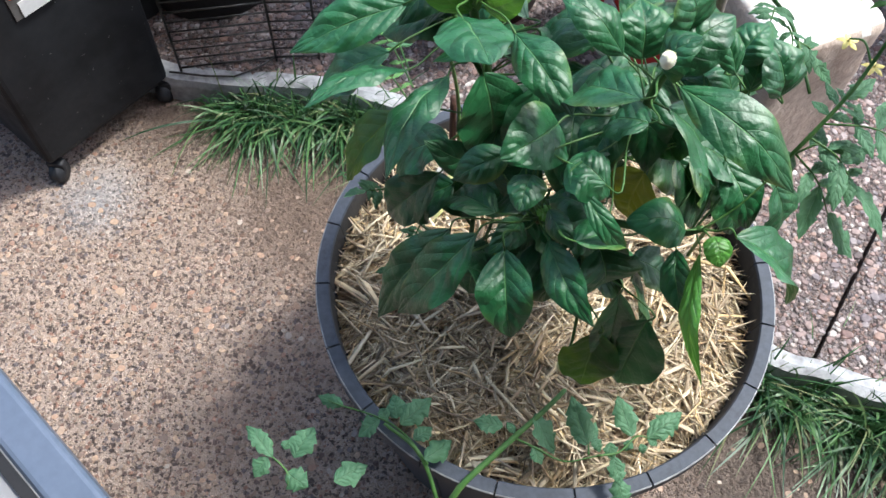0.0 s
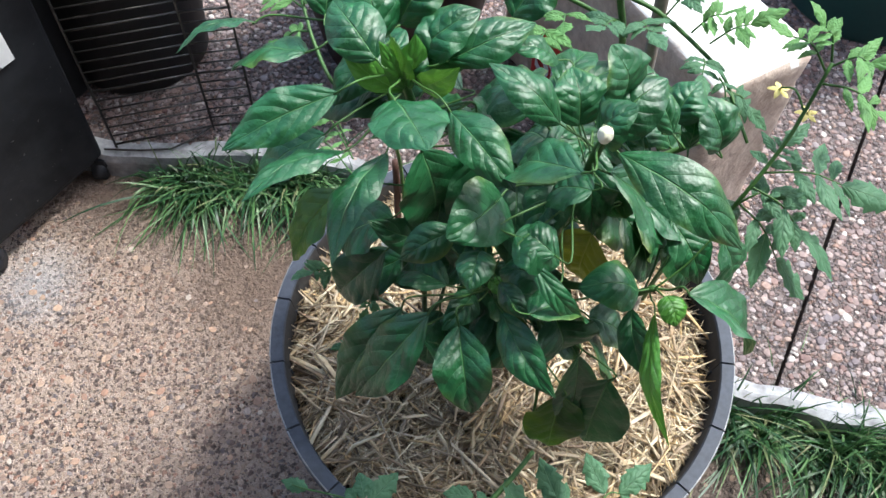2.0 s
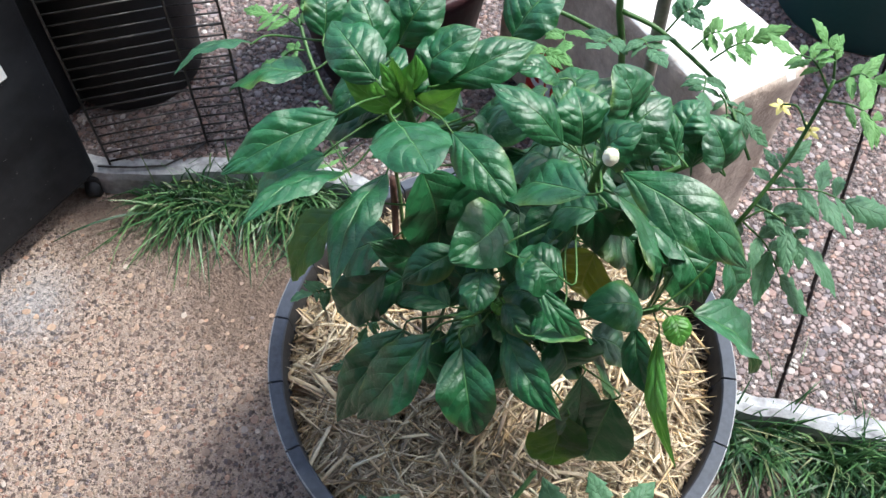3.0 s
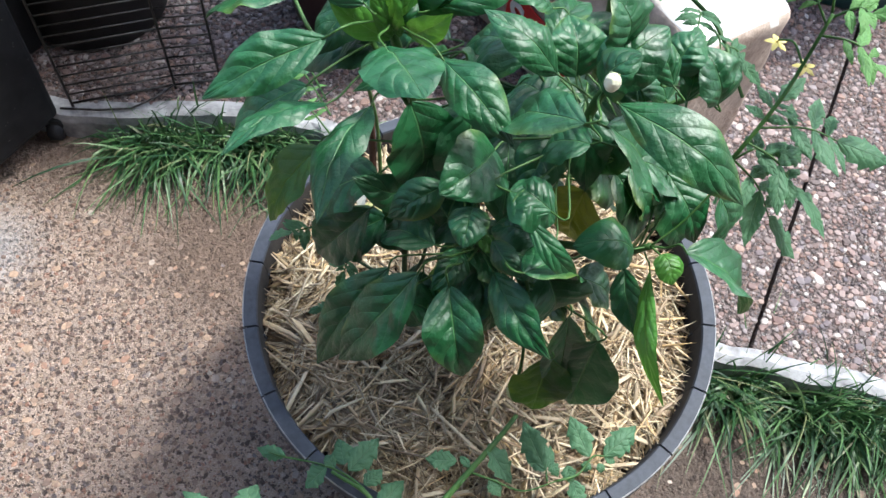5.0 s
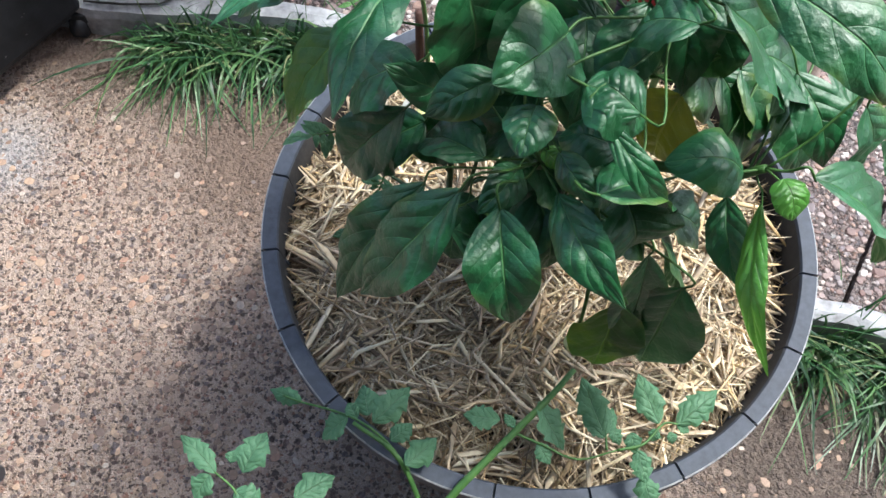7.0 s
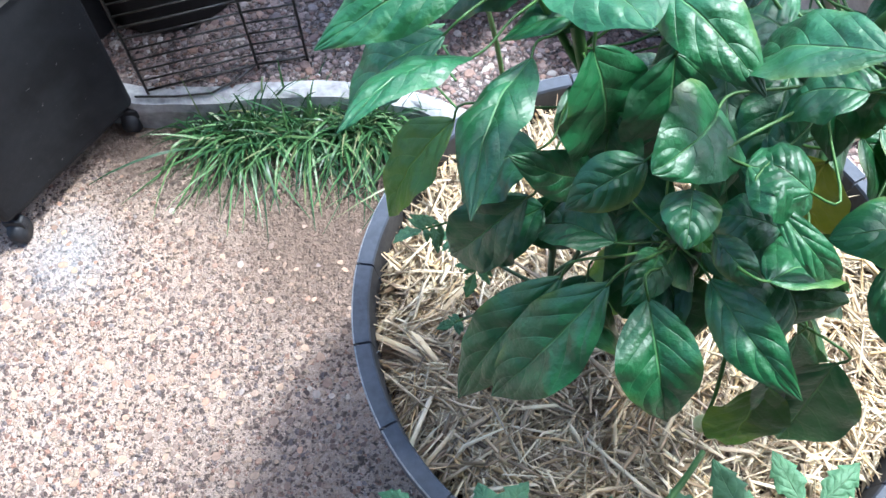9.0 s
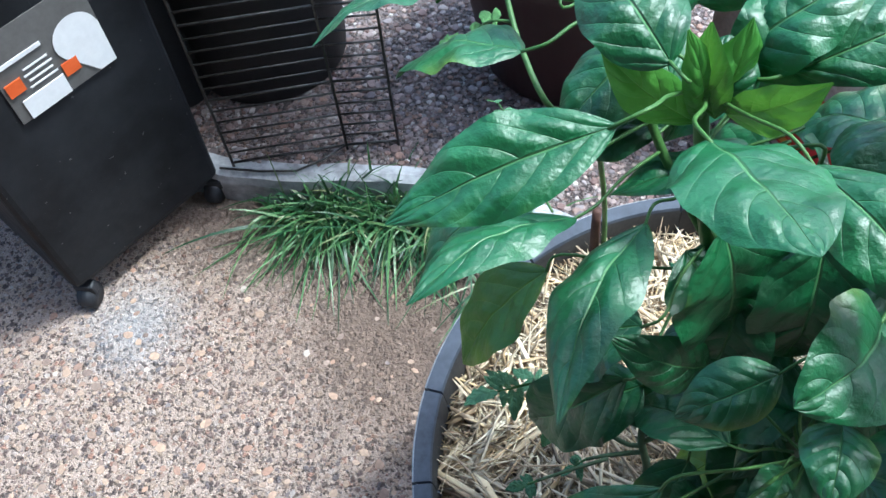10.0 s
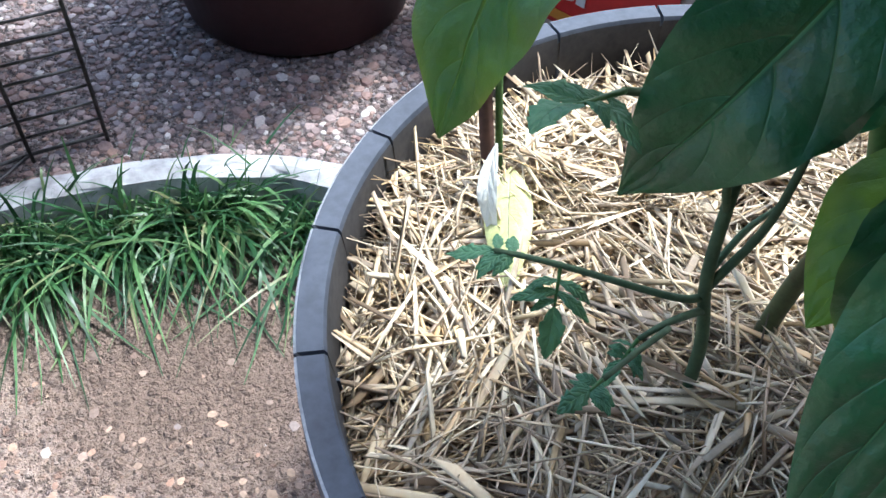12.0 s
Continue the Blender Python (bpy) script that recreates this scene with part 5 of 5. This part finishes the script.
# ---- wheeled black cabinet ----
def caster():
    bm = bmesh.new()
    bmesh.ops.create_cone(bm, segments=20, radius1=0.021, radius2=0.021, depth=0.026, cap_ends=True, matrix=Matrix.Translation((0, 0, 0.021)) @ Matrix.Rotation(radians(90), 4, "X"))
    bmesh.ops.bevel(bm, geom=[e for e in bm.edges if e.calc_length() < 0.01], offset=0.003, segments=2, affect="EDGES")
    return bm


CAB_AT, CAB_TURN = (-0.682, 1.024), math.degrees(math.atan2(0.214, 0.160))
cab = thing("wheeled_cabinet", "scuffed black plastic cabinet on casters with a printed label", "cabinet", (*CAB_AT, 0), CAB_TURN)
W, D, HT = 0.268, 0.356, 0.56
bm = box_bm(W + 0.02, D + 0.02, HT, 0.012, 3, (W / 2, D / 2, 0.060 + HT / 2))
for vert in bm.verts:
    k = (vert.co.z - 0.060) / HT
    vert.co.x += (vert.co.x - W / 2) * 0.0425 * k
    vert.co.y += (vert.co.y - D / 2) * 0.0425 * k
part("body", bm, bin_plastic, cab, smooth=False)
part("base_rim", box_bm(W - 0.01, D - 0.01, 0.02, 0.004, 2, (W / 2, D / 2, 0.054)), rubber, cab, "black base under the cabinet")
for cx, cy in ((0.004, 0.004), (W - 0.004, 0.004), (0.004, D - 0.004), (W - 0.004, D - 0.004)):
    wheel = part("caster", caster(), rubber, cab, "black caster wheel", True, Matrix.Translation((cx, cy, 0)) @ Matrix.Rotation(0.6, 4, "Z"))
    part("caster_fork", box_bm(0.018, 0.034, 0.022, 0.004, 2, (0.003, 0, 0.040)), rubber, wheel)
# label sheet on the narrow face, whose outside is the local -y side
LY = -0.0168
lab = part("label_sheet", box_bm(0.145, 0.0012, 0.130, 0, 1, (0.137, LY, 0.448)), label_grey, cab, "dark grey printed label", here=Matrix.Rotation(0, 4, "X"))
part("label_strip", box_bm(0.060, 0.0012, 0.030, 0, 1, (0.108, LY - 0.002, 0.399)), label_white, lab)
for x, z in ((0.080, 0.436), (0.152, 0.416)):
    part("label_mark", box_bm(0.022, 0.0012, 0.020, 0, 1, (x, LY - 0.002, z)), label_orange, lab)
for i in range(4):
    part("print_bar", box_bm(0.040 - 0.006 * (i % 2), 0.0008, 0.0025, 0, 1, (0.116, LY - 0.002, 0.424 + 0.009 * i)), label_white, lab)
part("print_bar", box_bm(0.062, 0.0008, 0.006, 0, 1, (0.102, LY - 0.002, 0.470)), label_white, lab)
bm = bmesh.new()
bmesh.ops.create_circle(bm, cap_ends=True, segments=28, radius=0.032, matrix=Matrix.Translation((0.176, LY - 0.0022, 0.448)) @ Matrix.Rotation(radians(90), 4, "X"))
part("label_picture", bm, label_white, lab)
bm = bmesh.new()
bm.faces.new([bm.verts.new((x, LY - 0.0020, z)) for x, z in ((0.147, 0.435), (0.184, 0.385), (0.2090, 0.385), (0.2090, 0.452))])
part("label_picture", bm, label_white, lab)


# ---- wire basket ----
basket = thing("wire_basket", "tall dark wire basket standing on the slab edge", "basket", (-0.302, 1.296, SLAB_Z))
C0, C1 = Vector((-0.302, 1.296, 0)), Vector((-0.218, 1.307, 0))
L0 = Vector((-0.485, 1.253, 0))
for i in range(26):
    z = SLAB_Z + 0.012 + 0.0245 * i
    thick = 0.0023 if i % 6 == 0 else 0.0017
    for a, b in ((L0, C0), (C0, C1)):
        tube("wire", [a + Vector((0, 0, z)), b + Vector((0, 0, z))], thick, thick, wire_metal, basket, steps=1, sides=6)
for q in (C0, C1, L0):
    tube("upright_wire", [q + Vector((0, 0, SLAB_Z)), q + Vector((0, 0, 0.70))], 0.0025, 0.0025, wire_metal, basket, steps=1, sides=6)
tube("foot_wire", [C0 + Vector((0, 0, SLAB_Z + 0.012)), C0 + Vector((-0.075, -0.055, SLAB_Z + 0.010)), L0 + Vector((-0.02, -0.01, SLAB_Z + 0.010))], 0.002, 0.002, wire_metal, basket, steps=2, sides=6)


def round_pot(name, place, r0, r1, h, material, label, category):
    ob = thing(name, label, category, place)
    v, f = lathe([(0.001, 0.0), (r0, 0.0), (r0 + 0.004, 0.006), (r1 - 0.004, h - 0.03), (r1 + 0.008, h - 0.028), (r1 + 0.010, h), (r1 - 0.006, h), (r1 - 0.02, h - 0.10)], 56)
    put("shell", mesh_of("shell", v, f, material), ob, "", Matrix())
    v, f = lathe([(0.001, h - 0.05), (r1 - 0.012, h - 0.052)], 40)
    put("soil", mesh_of("soil", v, f, soil_mat), ob, "dark potting soil", Matrix())
    return ob


round_pot("flower_pot", (0.066, 1.545, SLAB_Z + 0.002), 0.152, 0.207, 0.295, maroon_glaze, "large round dark maroon plastic pot on the slab", "pot")
round_pot("flower_pot", (1.125, 1.685, SLAB_Z + 0.002), 0.190, 0.235, 0.42, teal_plastic, "large dark teal plastic tub on the slab", "pot")
round_pot("flower_pot", (-0.475, 1.525, SLAB_Z + 0.002), 0.135, 0.185, 0.66, tub_plastic, "large black plastic nursery pot behind the wire basket", "pot")
round_pot("flower_pot", (-0.630, 1.435, SLAB_Z + 0.002), 0.070, 0.092, 0.52, tub_plastic, "narrow black plastic pot between the cabinet and the wire basket", "pot")


def shade_shrub(place, seed):
    """Unseen potted shrub, added to shade the slab: forked stems, many small leaves."""
    ob = thing("shade_shrub", "unseen leafy bush added in the maroon pot to shade the slab", "plant", place)
    rng = random.Random(seed)
    verts, faces, uvs = [], [], []
    for i in range(10):
        a = 2 * math.pi * i / 10 + rng.uniform(-0.3, 0.3)
        top = Vector((math.cos(a) * rng.uniform(0.08, 0.22) - 0.05, math.sin(a) * rng.uniform(0.06, 0.17), rng.uniform(0.42, 0.66)))
        path = [Vector((0.02 * math.cos(a), 0.02 * math.sin(a), 0)), top * 0.5 + Vector((0, 0, 0.12)), top]
        tube("stem", path, 0.007, 0.003, stem_brown, ob, here=Matrix())
        line = smooth_line(path, 12)
        for q in line[9:]:
            for _ in range(4):
                b, h = rng.uniform(0, 6.28), rng.uniform(-0.3, 0.5)
                way = Vector((math.cos(b) * math.cos(h), math.sin(b) * math.cos(h), math.sin(h)))
                v, f, uv = blade_data(q + way * 0.01, q + way * rng.uniform(0.08, 0.13), rng.uniform(0.035, 0.055), rng.uniform(-20, 20), 0.008, rng, 8, 4)
                n = len(verts)
                verts += v
                uvs += uv
                faces += [tuple(k + n for k in face) for face in f]
    put("foliage", mesh_of("foliage", verts, faces, leaf_green, uvs), ob, "", Matrix())
    return ob


# Added above the maroon pot for the shade it casts on the slab.
shade_shrub((0.066, 1.545, SLAB_Z + 0.235), 12)

# ---- wrapped bale behind the planter ----
BALE_W, BALE_L, BALE_H, BALE_TURN = 0.195, 0.56, 0.405, 28.0


def bale():
    """A soft-cornered wrapped block, a little bulged and creased."""
    along, across = Vector((math.cos(radians(BALE_TURN)), math.sin(radians(BALE_TURN)), 0)), Vector((-math.sin(radians(BALE_TURN)), math.cos(radians(BALE_TURN)), 0))
    middle = Vector((0.538, 1.005, 0)) + along * (BALE_W / 2) + across * (BALE_L / 2)
    ob = thing("wrapped_bale", "cream and tan plastic-wrapped bale with a red printed panel", "bale", (middle.x, middle.y, SLAB_Z), BALE_TURN)
    bm = bmesh.new()
    bmesh.ops.create_cube(bm, size=1)
    bmesh.ops.subdivide_edges(bm, edges=bm.edges[:], cuts=23, use_grid_fill=True)
    soft = 0.022
    for vert in bm.verts:
        x, y, z = vert.co.x * BALE_W, vert.co.y * BALE_L, vert.co.z * BALE_H
        hx, hy, hz = BALE_W / 2 - soft, BALE_L / 2 - soft, BALE_H / 2 - soft
        core = Vector((max(-hx, min(hx, x)), max(-hy, min(hy, y)), max(-hz, min(hz, z))))
        out = Vector((x, y, z)) - core
        p = core + out.normalized() * soft if out.length > 1e-6 else core
        n = out.normalized() if out.length > 1e-6 else Vector((0, 0, 0))
        crease = noise.noise(Vector((x * 9, y * 7, z * 11))) * 0.006 + abs(noise.noise(Vector((x * 22 + y * 9, z * 26, 4.0)))) * -0.006
        p += n * crease
        vert.co = Vector((p.x, p.y, max(0.002, p.z + BALE_H / 2)))
    bmesh.ops.recalc_face_normals(bm, faces=bm.faces[:])
    wrap = part("wrapping", bm, bag_mat, ob, smooth=True)
    # Upward faces take the sunlit cream, the others the darker tan.
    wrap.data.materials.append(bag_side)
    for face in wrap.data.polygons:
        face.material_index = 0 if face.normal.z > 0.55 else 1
    return ob


bale_ob = bale()
# printed panel on the long side
side_at = Matrix(((0, 0, -1, -BALE_W / 2 - 0.0035), (-1, 0, 0, 0.040), (0, 1, 0, 0.106), (0, 0, 0, 1)))
panel = part("printed_panel", box_bm(0.235, 0.135, 0.002, 0, 1), print_red, bale_ob, "red printed panel with white letters", here=side_at)
part("print_band", box_bm(0.225, 0.014, 0.001, 0, 1, (0, -0.052, 0.003)), print_yellow, panel)
curve = bpy.data.curves.new("letters", "FONT")
curve.body, curve.size, curve.extrude, curve.align_x, curve.align_y = "Str", 0.105, 0.0006, "LEFT", "CENTER"
curve.offset = 0.002
curve.materials.append(label_white)
letters = new("letters", curve)
letters.parent = panel
letters.matrix_basis = Matrix.Translation((-0.106, 0.010, 0.004))


# ---- table at the viewer's side ----
TAB = Vector((-0.1965, 0.2873, 0.75))
tab = thing("patio_table", "metal-framed patio table with a smoked top", "table", (TAB.x, TAB.y, 0), -40.1)
LEN, DEEP = 0.80, 0.80
part("top", box_bm(LEN - 0.05, DEEP - 0.05, 0.008, 0, 1, (0.0, -DEEP / 2, 0.742)), table_glass, tab, "pale grey smooth top")
for sx, sy, c in ((LEN, 0.036, (0, -0.018)), (LEN, 0.036, (0, -DEEP + 0.018)), (0.036, DEEP - 0.072, (-LEN / 2 + 0.018, -DEEP / 2)), (0.036, DEEP - 0.072, (LEN / 2 - 0.018, -DEEP / 2))):
    part("frame_bar", box_bm(sx, sy, 0.03, 0.006, 3, (c[0], c[1], 0.735)), frame_metal, tab, "blue-grey metal edge")
part("seal", box_bm(LEN - 0.07, 0.009, 0.004, 0, 1, (0, -0.041, 0.748)), gasket, tab, "black seal")
for x in (-LEN / 2 + 0.04, LEN / 2 - 0.04):
    for y in (-0.06, -DEEP + 0.06):
        tube("leg", [(x, y, 0.0), (x, y, 0.72)], 0.014, 0.014, frame_metal, tab, steps=1, sides=12, here=Matrix())
